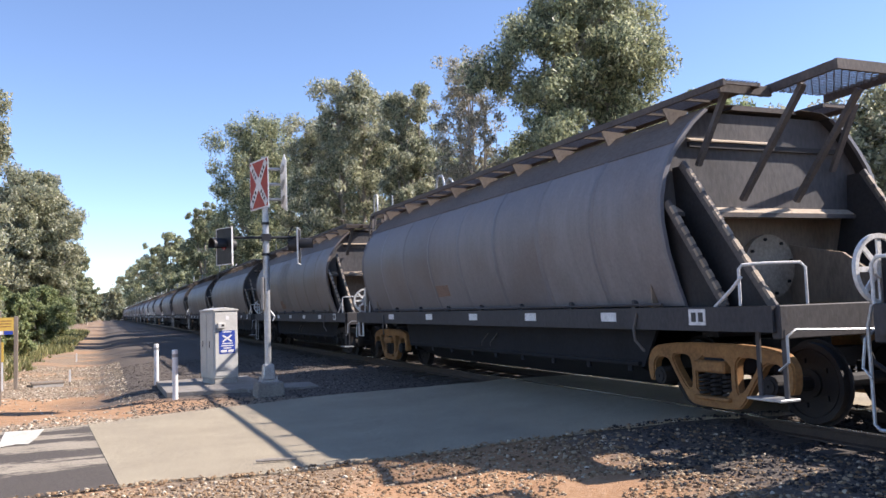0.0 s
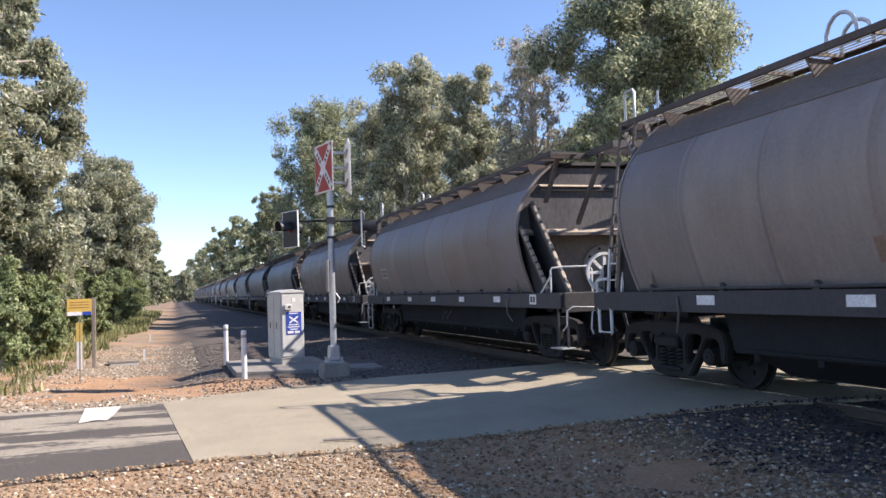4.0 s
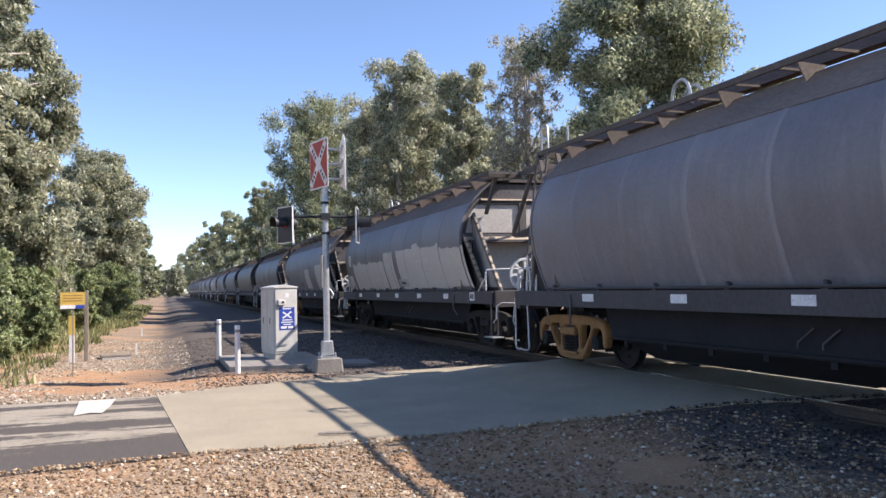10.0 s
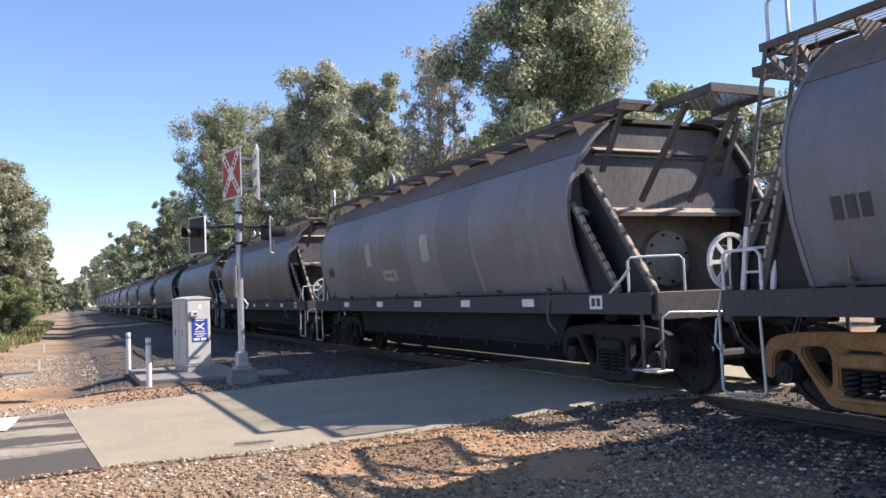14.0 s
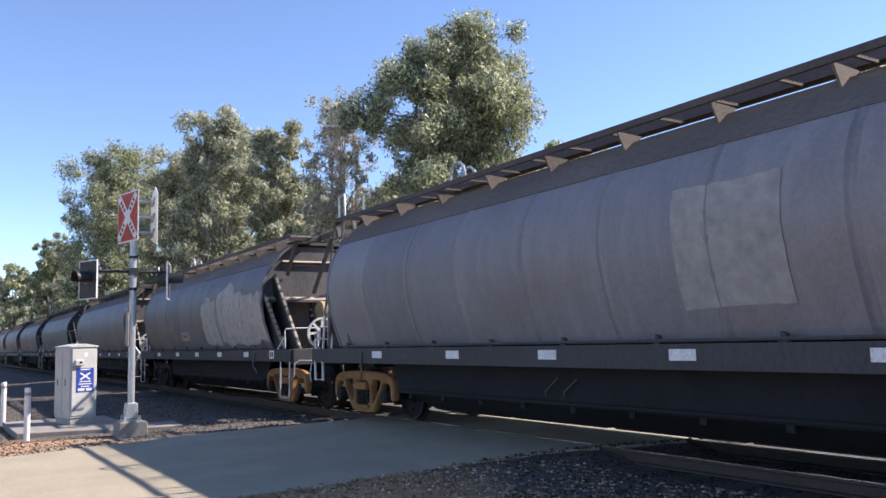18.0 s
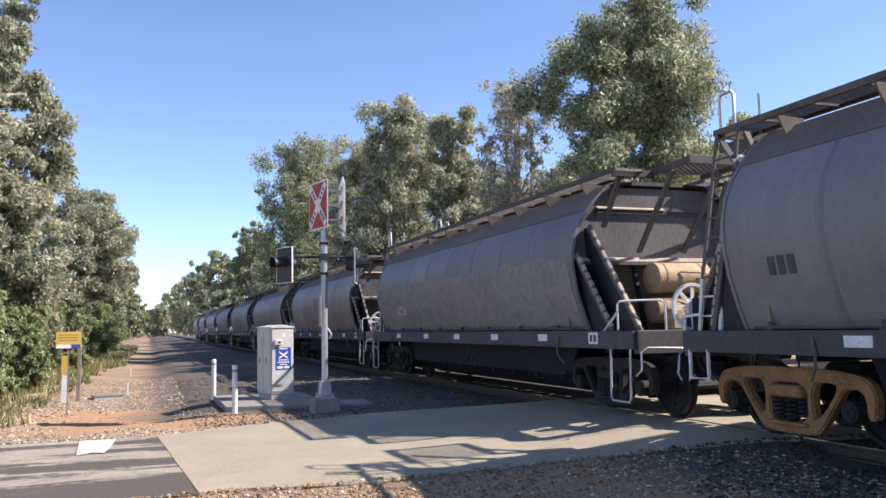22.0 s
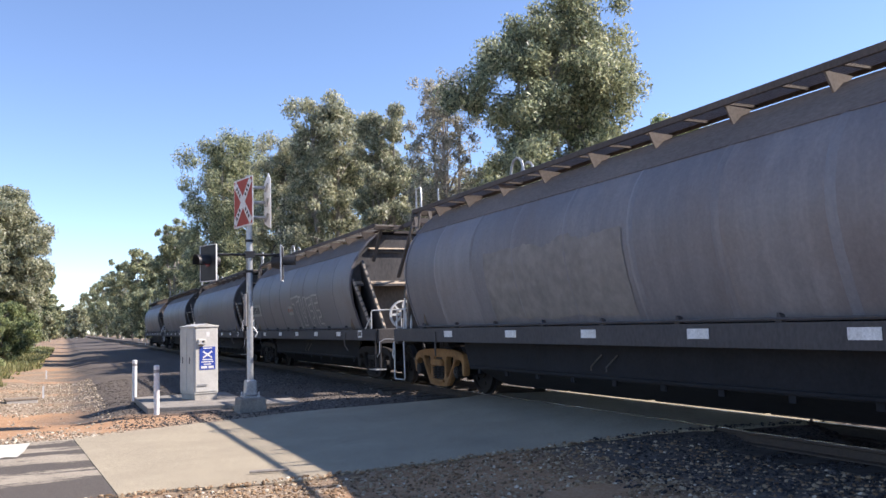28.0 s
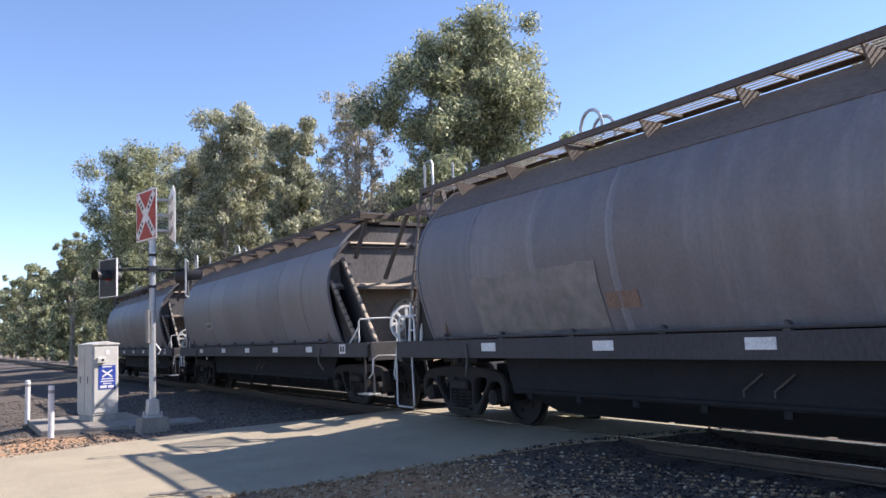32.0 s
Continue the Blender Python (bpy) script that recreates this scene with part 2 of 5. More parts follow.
# ---- mesh tools ----
class Build:
    """Gathers faces for one mesh."""

    def __init__(self):
        self.v, self.f = [], []

    def add(self, verts, faces):
        n = len(self.v)
        self.v += [tuple(p) for p in verts]
        self.f += [tuple(i + n for i in f) for f in faces]
        return self

    def box(self, c, s, m=None):
        x, y, z = (k / 2 for k in s)
        p = [Vector((i * x, j * y, k * z)) for i in (-1, 1) for j in (-1, 1) for k in (-1, 1)]
        if m:
            p = [m @ q for q in p]
        p = [q + Vector(c) for q in p]
        return self.add(p, [(0, 1, 3, 2), (4, 6, 7, 5), (0, 4, 5, 1), (2, 3, 7, 6), (0, 2, 6, 4), (1, 5, 7, 3)])

    def bar(self, a, b, w, h, up=(0, 0, 1)):
        """A rectangular bar from a to b, w wide and h deep."""
        a, b = Vector(a), Vector(b)
        d = (b - a).normalized()
        u = Vector(up)
        s = d.cross(u)
        if s.length < 1e-4:
            s = d.cross(Vector((1, 0, 0)))
        s.normalize()
        u = s.cross(d)
        p = [q + s * i * w / 2 + u * j * h / 2 for q in (a, b) for i, j in ((-1, -1), (1, -1), (1, 1), (-1, 1))]
        return self.add(p, [(0, 3, 2, 1), (4, 5, 6, 7), (0, 1, 5, 4), (1, 2, 6, 5), (2, 3, 7, 6), (3, 0, 4, 7)])

    def tube(self, pts, r, n=8, caps=True):
        """A round tube along points; r is one radius or one per point."""
        pts = [Vector(p) for p in pts]
        rs = r if isinstance(r, (list, tuple)) else [r] * len(pts)
        vs, fs = [], []
        side = None
        for i, p in enumerate(pts):
            d = (pts[min(i + 1, len(pts) - 1)] - pts[max(i - 1, 0)]).normalized()
            if side is None:
                side = d.cross(Vector((0, 0, 1)) if abs(d.z) < 0.9 else Vector((1, 0, 0))).normalized()
            side = (side - d * side.dot(d)).normalized()
            up = d.cross(side)
            vs += [p + (side * math.cos(a) + up * math.sin(a)) * rs[i] for a in (2 * math.pi * k / n for k in range(n))]
        for i in range(len(pts) - 1):
            for k in range(n):
                l = (k + 1) % n
                fs.append((i * n + k, i * n + l, (i + 1) * n + l, (i + 1) * n + k))
        if caps:
            fs += [tuple(range(n))[::-1], tuple((len(pts) - 1) * n + k for k in range(n))]
        return self.add(vs, fs)

    def prism(self, poly, axis, a, b):
        """A flat outline pulled from a to b along an axis; poly holds the other two coordinates in order."""
        def place(p, t):
            q = list(p)
            q.insert("xyz".index(axis), t)
            return q
        n = len(poly)
        vs = [place(p, a) for p in poly] + [place(p, b) for p in poly]
        fs = [tuple(range(n))[::-1], tuple(range(n, 2 * n))]
        fs += [(i, (i + 1) % n, n + (i + 1) % n, n + i) for i in range(n)]
        return self.add(vs, fs)

    def ring(self, c, axis, r0, r1, w, n=24):
        """A flat ring or rim with thickness w along the axis."""
        i = "xyz".index(axis)
        vs, fs = [], []
        for k in range(n):
            a = 2 * math.pi * k / n
            for r, t in ((r0, -w / 2), (r1, -w / 2), (r1, w / 2), (r0, w / 2)):
                p = [math.cos(a) * r, math.sin(a) * r]
                p.insert(i, t)
                vs.append(Vector(p) + Vector(c))
        for k in range(n):
            l = (k + 1) % n
            for j in range(4):
                fs.append((k * 4 + j, k * 4 + (j + 1) % 4, l * 4 + (j + 1) % 4, l * 4 + j))
        return self.add(vs, fs)

    def mesh(self, name, mat, smooth=False, bevel=0.0):
        me = bpy.data.meshes.new(name)
        me.from_pydata(self.v, [], self.f)
        bm = bmesh.new()
        bm.from_mesh(me)
        bmesh.ops.recalc_face_normals(bm, faces=bm.faces)
        if bevel:
            bmesh.ops.bevel(bm, geom=[e for e in bm.edges if len(e.link_faces) == 2 and e.calc_face_angle() > 0.6], offset=bevel, segments=1, affect="EDGES")
        bm.to_mesh(me)
        bm.free()
        me.materials.append(mat)
        if smooth:
            me.shade_smooth()
            me.set_sharp_from_angle(angle=radians(38))
        return me


def part(name, b, mat, parent, label="", smooth=False, bevel=0.0, at=None):
    ob = new(name, b if isinstance(b, bpy.types.Mesh) else b.mesh(name, mat, smooth, bevel))
    ob.parent = parent
    if at is not None:
        ob.matrix_basis = at
    return tagged(ob, label)


def thing(name, at, label, category, group="", kind=""):
    ob = new(name)
    ob.empty_display_size = 0.2
    ob.matrix_basis = at
    return tagged(ob, label, category, group, kind)


# ---- the train ----
TRACK_X, RAIL_Z, WAGON_Z, PITCH = 7.6, 0.245, 0.37, 14.8       # WAGON_Z: datum of the wagons, above the rail
DROP = RAIL_Z - WAGON_Z                                   # rail head in the wagons' own space
FRONT, BACK = -5.4, 5.88                                  # ends of the hopper body along the wagon
PROFILE = [(1.43, 1.14), (1.53, 1.4), (1.64, 1.75), (1.70, 2.1), (1.695, 2.35), (1.64, 2.6), (1.55, 2.8), (1.41, 3.0), (1.22, 3.22), (1.0, 3.4)]
ROOF = [(1.0, 3.4), (0.85, 3.46), (0.5, 3.48)]


def travelled(t):
    return 9.76 * t - 0.0225 * t * t - 0.00102 * t * (28 - t) * (1 + 0.03 * (14 - t))


def side_x(z):
    for (x0, z0), (x1, z1) in zip(PROFILE, PROFILE[1:]):
        if z0 <= z <= z1:
            return x0 + (x1 - x0) * (z - z0) / (z1 - z0)
    return PROFILE[-1][0]


def skin(outline, y0, y1, n=1, inset=0.012):
    """A bent sheet with thickness along the wagon, on one side; outline runs upwards."""
    b = Build()
    k = len(outline)
    ys = [y0 + (y1 - y0) * i / n for i in range(n + 1)]
    outer = [(x, y, z) for y in ys for x, z in outline]
    inner = [(x - inset * (1 if x > 0 else -1), y, z - inset * 0.3) for x, y, z in outer]
    fs = []
    m = len(outer)
    for i in range(n):
        for j in range(k - 1):
            q = (i * k + j, i * k + j + 1, (i + 1) * k + j + 1, (i + 1) * k + j)
            fs += [q, tuple(m + a for a in q[::-1])]
    for i in range(n):
        for j in (0, k - 1):
            fs.append((i * k + j, (i + 1) * k + j, m + (i + 1) * k + j, m + i * k + j))
    for j in range(k - 1):
        for i in (0, n):
            fs.append((i * k + j, i * k + j + 1, m + i * k + j + 1, m + i * k + j))
    return b.add(outer + inner, fs)


def fine_profile(side, extra=0.0):
    pts = []
    for (x0, z0), (x1, z1) in zip(PROFILE, PROFILE[1:]):
        for s in (0, 0.5):
            pts.append((side * (x0 + (x1 - x0) * s + extra), z0 + (z1 - z0) * s))
    pts.append((side * (PROFILE[-1][0] + extra), PROFILE[-1][1]))
    return pts


def ridge(side, y, w=0.07, h=0.011):
    """A soft ridge over a welded joint of the side sheets."""
    b = Build()
    cols = [(-1.0, -0.002), (-0.55, 0.004), (0.0, h), (0.55, 0.004), (1.0, -0.002)]
    vs = [(x, y + o * w, z) for o, e in cols for x, z in fine_profile(side, e)[:-2]]
    k = len(vs) // len(cols)
    return b.add(vs, [(i * k + j, i * k + j + 1, (i + 1) * k + j + 1, (i + 1) * k + j) for i in range(len(cols) - 1) for j in range(k - 1)])


def smooth_loop(pts, n=3):
    """Rounds a closed outline by cutting its corners."""
    for _ in range(n):
        out = []
        for (a, b), (c, d) in zip(pts, pts[1:] + pts[:1]):
            out += [(a * 0.78 + c * 0.22, b * 0.78 + d * 0.22), (a * 0.22 + c * 0.78, b * 0.22 + d * 0.78)]
        pts = out
    return pts


def side_frame_mesh(x, mat):
    """A cast side frame: one thick plate with horned ends, two triangular windows and an open spring nest."""
    outer = [(-1.15, 0.36), (-1.18, 0.62), (-1.06, 0.78), (-0.6, 0.84), (0.6, 0.84), (1.06, 0.78), (1.18, 0.62), (1.15, 0.36), (1.04, 0.36), (1.04, 0.58), (0.94, 0.66), (0.78, 0.64), (0.7, 0.52),
             (0.46, 0.2), (0.36, 0.13), (-0.36, 0.13), (-0.46, 0.2), (-0.7, 0.52), (-0.78, 0.64), (-0.94, 0.66), (-1.04, 0.58), (-1.04, 0.36)]
    holes = [[(s * a, b) for a, b in ((0.36, 0.7), (0.66, 0.7), (0.68, 0.62), (0.44, 0.32), (0.36, 0.32))] for s in (-1, 1)]
    holes.append([(-0.27, 0.68), (0.27, 0.68), (0.27, 0.24), (-0.27, 0.24)])
    bm = bmesh.new()
    edges = []
    for loop, n in ((outer, 2), (holes[0], 2), (holes[1], 2), (holes[2], 1)):
        vs = [bm.verts.new((x - 0.06, a, b)) for a, b in smooth_loop(loop, n)]
        edges += [bm.edges.new((p, q)) for p, q in zip(vs, vs[1:] + vs[:1])]
    fill = bmesh.ops.triangle_fill(bm, edges=edges, use_beauty=True)["geom"]
    ex = bmesh.ops.extrude_face_region(bm, geom=[g for g in fill if isinstance(g, bmesh.types.BMFace)])["geom"]
    bmesh.ops.translate(bm, verts=[g for g in ex if isinstance(g, bmesh.types.BMVert)], vec=(0.12, 0, 0))
    bmesh.ops.recalc_face_normals(bm, faces=bm.faces)
    bmesh.ops.bevel(bm, geom=[e for e in bm.edges if len(e.link_faces) == 2 and e.calc_face_angle() > 1.2], offset=0.018, segments=2, affect="EDGES")
    me = bpy.data.meshes.new("side_frame")
    bm.to_mesh(me)
    bm.free()
    me.materials.append(mat)
    me.shade_smooth()
    me.set_sharp_from_angle(angle=radians(38))
    return me


def wheelset_meshes():
    w = Build()
    prof = [(0.06, 0.05), (0.06, 0.11), (0.03, 0.14), (0.02, 0.34), (0.05, 0.36), (0.065, 0.415)]
    n = 28
    for k in range(len(prof) - 1):
        (t0, r0), (t1, r1) = prof[k], prof[k + 1]
        w.ring((0, 0, 0), "x", r0, r1 + 0.002, t0 * 2 - 0.004 * k, n)
    w.ring((0.055, 0, 0), "x", 0.36, 0.45, 0.025, n)
    for k in range(5):
        a = 2 * math.pi * k / 5
        w.box((-0.035, 0.24 * math.cos(a), 0.24 * math.sin(a)), (0.03, 0.05, 0.05))
    t = Build()
    t.ring((-0.012, 0, 0), "x", 0.40, 0.421, 0.105, n)
    return w.mesh("wheel", M["wheel"], True), t.mesh("tread", M["tread"], True)


def make_bogies(parent, mats):
    """Two bogies, each with side frames, spring nests, bolster, brake gear and four wheels."""
    wheel, tread = WHEELS
    for y, mat in zip((-5.5, 5.6), mats):
        bg = new("bogie")
        bg.parent, bg.matrix_basis = parent, pose(0, y, DROP)
        bol = Build().box((0, 0, 0.6), (2.3, 0.32, 0.22)).box((0, 0, 0.78), (0.7, 0.5, 0.14))
        for s in (-1, 1):
            bol.tube([(s * 0.2, -0.875, 0.42), (s * 0.2, 0.875, 0.42)], 0.03, 6)
        part("bolster", bol, M["under"], bg)
        beam = Build()
        for s in (-1, 1):
            beam.bar((-0.75, s * 0.4, 0.3), (0.75, s * 0.4, 0.3), 0.06, 0.12)
            beam.box((-0.62, s * 0.41, 0.42), (0.1, 0.05, 0.3)).box((0.62, s * 0.41, 0.42), (0.1, 0.05, 0.3))
        part("brake_beam", beam, M["under"], bg)
        for s in (-1, 1):
            part("side_frame", side_frame_mesh(s * 1.12, mat), mat, bg)
            for j in (-0.19, 0, 0.19):
                coil = [(s * 1.12 + 0.065 * math.cos(q * 0.9), j + 0.065 * math.sin(q * 0.9), 0.26 + q * 0.0068) for q in range(36)]
                part("spring", Build().tube(coil, 0.019, 5), M["bogie_dark"], bg, smooth=True)
            part("bolster_end", Build().box((s * 1.12, 0, 0.585), (0.25, 0.5, 0.13)), mat, bg, bevel=0.02)
            part("spring_plank", Build().box((s * 1.12, 0, 0.235), (0.22, 0.56, 0.04)), mat, bg, bevel=0.01)
            for j in (-0.875, 0.875):
                cap = Build().tube([(s * 1.0, j, 0.43), (s * 1.22, j, 0.43)], 0.11, 12)
                cap.ring((s * 1.22, j, 0.43), "x", 0.02, 0.075, 0.03, 10)
                part("bearing_cap", cap, M["bogie_dark"], bg)
        for j in (-0.875, 0.875):
            ax = Build().tube([(-1.0, j, 0.43), (1.0, j, 0.43)], 0.075, 10)
            part("axle", ax, M["wheel"], bg)
            for s in (-1, 1):
                wh = new("wheel", wheel)
                wh.parent = bg
                wh.matrix_basis = pose(s * 0.63, j, 0.43, 0, 0, 0 if s < 0 else 180)


def mesh_deck(b, x0, x1, y0, y1, z0, z1, step=0.1, w=0.01):
    """Expanded-metal decking: two crossing sets of thin slanting strips, clipped to a rectangle that may slope along y."""
    height = lambda y: z0 + (z1 - z0) * (y - y0) / (y1 - y0)
    run = (x1 - x0) * 0.9
    n = int((y1 - y0 + run) / step)
    for i in range(n):
        for flip in (0, 1):
            ya, yb = y0 - run + i * step, y0 + i * step
            xa, xb = (x0, x1) if not flip else (x1, x0)
            ta, tb = max(0, (y0 - ya) / run), min(1, (y1 - ya) / run)
            if tb - ta < 0.05:
                continue
            p = lambda t: (xa + (xb - xa) * t, ya + run * t, height(ya + run * t))
            b.bar(p(ta), p(tb), w, 0.012)
    return b


def slat_deck(b, x0, x1, y0, y1, z, tilt, step=0.052, w=0.04):
    """Walkway planking of narrow slats along the wagon, each turned on its long axis, on cross bearers."""
    n = int(abs(x1 - x0) / step)
    c, q = math.cos(tilt) * w / 2, math.sin(tilt) * w / 2
    for i in range(n):
        x = x0 + (x1 - x0) * (i + 0.5) / n
        b.prism([(x - c, z - q), (x + c, z + q), (x + c, z + q + 0.005), (x - c, z - q + 0.005)], "y", y0, y1)
    k = int((y1 - y0) / 0.7)
    for i in range(k + 1):
        y = y0 + 0.02 + (y1 - y0 - 0.04) * i / k
        b.box(((x0 + x1) / 2, y, z - 0.02), (abs(x1 - x0), 0.03, 0.03))
    return b


def over(s):
    """How far the catwalk runs past the body at front and rear; the side away from the path has short ends."""
    return (0.62, 0.62) if s < 0 else (0.1, 0.1)


def wagon_body(parent, reservoirs, long_stirrup, striped, dark_brackets):
    under = M["under"]
    for s in (-1, 1):
        part("side_sheet", skin(fine_profile(s), FRONT, BACK, 12), M["wagon"], parent, smooth=True)
        part("roof_sheet", skin([(s * x, z) for x, z in ROOF], FRONT + 0.02, BACK - 0.02, 2), M["roof"], parent)
        lip = skin([(s * (x + 0.012), z) for x, z in PROFILE[7:]], FRONT + 0.01, BACK - 0.01, 2, 0.01)
        part("shoulder_strip", lip, M["shoulder"], parent, "brown strip along the shoulder", smooth=True)
        for i in range(1, 8):
            y = FRONT + (BACK - FRONT) * i / 8
            part("weld_seam", ridge(s, y), M["wagon"], parent, smooth=True)
        for y0 in (FRONT, BACK):
            part("edge_flange", skin(fine_profile(s, 0.016), y0 - 0.025, y0 + 0.025, 1, 0.05), M["wagon"], parent, smooth=True)
        sill = Build().prism([(s * 1.60, 0.875), (s * 1.60, 1.125), (s * 1.4, 1.125), (s * 1.4, 1.1), (s * 1.57, 1.1), (s * 1.57, 0.9), (s * 1.42, 0.9), (s * 1.42, 0.875)], "y", -6.85, 6.85)
        part("side_sill", sill, M["sill"], parent)
        part("brake_pipe", Build().tube([(s * 1.585, FRONT + 0.2, 1.16), (s * 1.585, BACK - 0.3, 1.16)], 0.018, 6), M["sill"], parent)
        for i in range(8):
            y = FRONT + 0.75 + i * 1.43
            part("lug", Build().prism([(y - 0.045, 1.126), (y + 0.045, 1.126), (y + 0.02, 1.16), (y + 0.012, 1.22), (y - 0.03, 1.2)], "x", s * 1.53, s * 1.59), M["sill"], parent)
        for y in (-4.15, -2.13, -0.1, 1.95, 4.2):
            part("reflector", Build().box((s * 1.604, y, 1.02), (0.006, 0.33, 0.11)), M["white"], parent, "white reflective marker plate")
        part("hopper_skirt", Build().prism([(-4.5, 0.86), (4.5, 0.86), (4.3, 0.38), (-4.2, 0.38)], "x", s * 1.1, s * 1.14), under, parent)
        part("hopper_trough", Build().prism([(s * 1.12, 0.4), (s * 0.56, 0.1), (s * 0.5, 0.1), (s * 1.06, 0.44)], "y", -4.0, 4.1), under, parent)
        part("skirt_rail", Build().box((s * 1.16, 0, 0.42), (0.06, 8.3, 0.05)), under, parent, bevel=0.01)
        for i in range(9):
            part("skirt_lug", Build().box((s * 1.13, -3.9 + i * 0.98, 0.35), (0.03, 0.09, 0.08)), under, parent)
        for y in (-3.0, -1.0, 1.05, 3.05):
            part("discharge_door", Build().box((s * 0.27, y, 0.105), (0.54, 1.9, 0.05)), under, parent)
        for q in (0.1, 0.45):
            part("door_lever", Build().tube([(s * 1.16, q - 0.2, 0.72), (s * 1.2, q, 0.56), (s * 1.2, q, 0.5)], 0.01, 6), M["strut"], parent)
        # catwalk along the roof edge
        part("catwalk_edge", Build().bar((s * 1.25, FRONT - over(s)[0], 3.53), (s * 1.25, BACK + over(s)[1], 3.53), 0.04, 0.08), M["roof"], parent, bevel=0.006)
        part("catwalk_inner_edge", Build().bar((s * 0.76, FRONT - over(s)[0], 3.53), (s * 0.76, BACK + over(s)[1], 3.53), 0.03, 0.05), M["roof"], parent)
        part("catwalk_decking", slat_deck(Build(), s * 1.23, s * 0.77, FRONT - over(s)[0], BACK + over(s)[1], 3.55, 0.52 if striped else 0.72, *((0.066, 0.062) if striped else (0.05, 0.05))), M["planking"] if striped else M["deck"], parent)
        for i in range(9):
            y = FRONT + 0.45 + i * (BACK - FRONT - 0.9) / 8
            part("catwalk_bracket", Build().prism([(s * 1.25, 3.5), (s * 0.86, 3.48), (s * 1.12, 3.25)], "y", y - 0.012, y + 0.012), M["deck"] if dark_brackets else M["shoulder"], parent)
    for y in (-3.98, 4.08):
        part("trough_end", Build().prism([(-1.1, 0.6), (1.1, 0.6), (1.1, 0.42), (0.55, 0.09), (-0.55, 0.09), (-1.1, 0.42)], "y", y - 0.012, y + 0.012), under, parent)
    part("roof_trough", Build().prism([(-0.52, 3.44), (0.52, 3.44), (0.46, 3.5), (-0.46, 3.5)], "y", FRONT + 0.1, BACK - 0.1), M["roof"], parent)
    for y in (-3.6, -1.2, 1.4, 3.9):
        part("loading_hatch", Build().box((0, y, 3.52), (0.8, 1.7, 0.05)).box((0.36, y, 3.55), (0.05, 1.2, 0.05)), M["roof"], parent, bevel=0.01)
    for x, h in ((-1.0, 0.36), (-0.8, 0.3)):
        arc = [(x, 2.6 + 0.21 * math.cos(a), 3.55 + h * max(0, math.sin(a)) ** 0.7) for a in (math.pi * i / 8 for i in range(9))]
        part("roof_hoop", Build().tube(arc, 0.022, 6), M["galv"], parent)
    # ends
    for e, y0 in ((-1, FRONT), (1, BACK)):
        d = -e                                            # towards the middle of the wagon
        outline = [(x - 0.03, z) for x, z in PROFILE if z > 2.2]
        poly = [(-x, z) for x, z in outline] + [(-0.8, 3.4), (0.8, 3.4)] + [(x, z) for x, z in outline[::-1]]
        part("end_wall", Build().prism([(-1.6, 2.2)] + poly + [(1.6, 2.2)], "y", y0 + d * 0.16, y0 + d * 0.18), M["endplate"], parent)
        part("slope_sheet", Build().box((0, y0 + d * 0.46, 1.67), (3.06, 0.02, 1.14)), M["slope"], parent, "brown lower end sheet in a sunlit tone")
        part("end_ledge", Build().prism([(y0 + d * 0.155, 2.275), (y0 + d * 0.05, 2.21), (y0 + d * 0.05, 2.18), (y0 + d * 0.46, 2.18), (y0 + d * 0.46, 2.2), (y0 + d * 0.155, 2.2)], "x", -1.5, 1.5), M["dusty"], parent, "pale sloping ledge across the end, sunlight in its colour")
        part("ledge_beam", Build().box((0, y0 + d * 0.04, 2.175), (3.0, 0.02, 0.05)), M["strut"], parent)
        part("upper_ledge", Build().prism([(y0 + d * 0.155, 3.085), (y0 + d * 0.09, 3.055), (y0 + d * 0.09, 3.04), (y0 + d * 0.155, 3.04)], "x", -1.15, 0.1), M["dusty"], parent)
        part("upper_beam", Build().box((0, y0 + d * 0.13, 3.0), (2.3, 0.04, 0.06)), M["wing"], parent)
        for s in (-1, 1):
            pts = fine_profile(s, -0.05)
            back = [(x, y0 + d * (0.165 if z > 2.2 else 0.45), z) for x, z in pts]
            ring = [(x, y0 + d * 0.02, z) for x, z in pts]
            n = len(pts)
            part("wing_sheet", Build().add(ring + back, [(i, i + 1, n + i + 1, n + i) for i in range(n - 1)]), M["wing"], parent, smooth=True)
            # webs that carry the two slotted struts; their near-black tone holds the recess shade
            for (xa, za), (xb, yb), t in (((1.4, 2.72), (1.27, 1.14), 0.02), ((1.62, 2.28), (1.4, 0.6), 0.02)):
                web = [(s * (xa - t), y0 - d * 0.02, za), (s * (xb - t), y0 - d * yb, 1.11), (s * (xb - t), y0 + d * 0.44, 1.11), (s * (xa - t), y0 + d * 0.15, za)]
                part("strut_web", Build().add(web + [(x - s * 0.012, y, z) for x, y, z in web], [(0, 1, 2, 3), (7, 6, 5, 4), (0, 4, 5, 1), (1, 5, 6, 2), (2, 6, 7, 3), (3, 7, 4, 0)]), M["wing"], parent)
            part("end_strut", Build().bar((s * 1.4, y0 - d * 0.04, 2.74), (s * 1.27, y0 - d * 1.16, 1.1), 0.1, 0.05, (s, 0, 0)), M["strut"], parent, bevel=0.008)
            part("corner_strut", Build().bar((s * 1.63, y0 - d * 0.03, 2.3), (s * 1.4, y0 - d * 0.62, 1.12), 0.1, 0.05, (s, 0, 0)), M["strut"], parent, bevel=0.008)
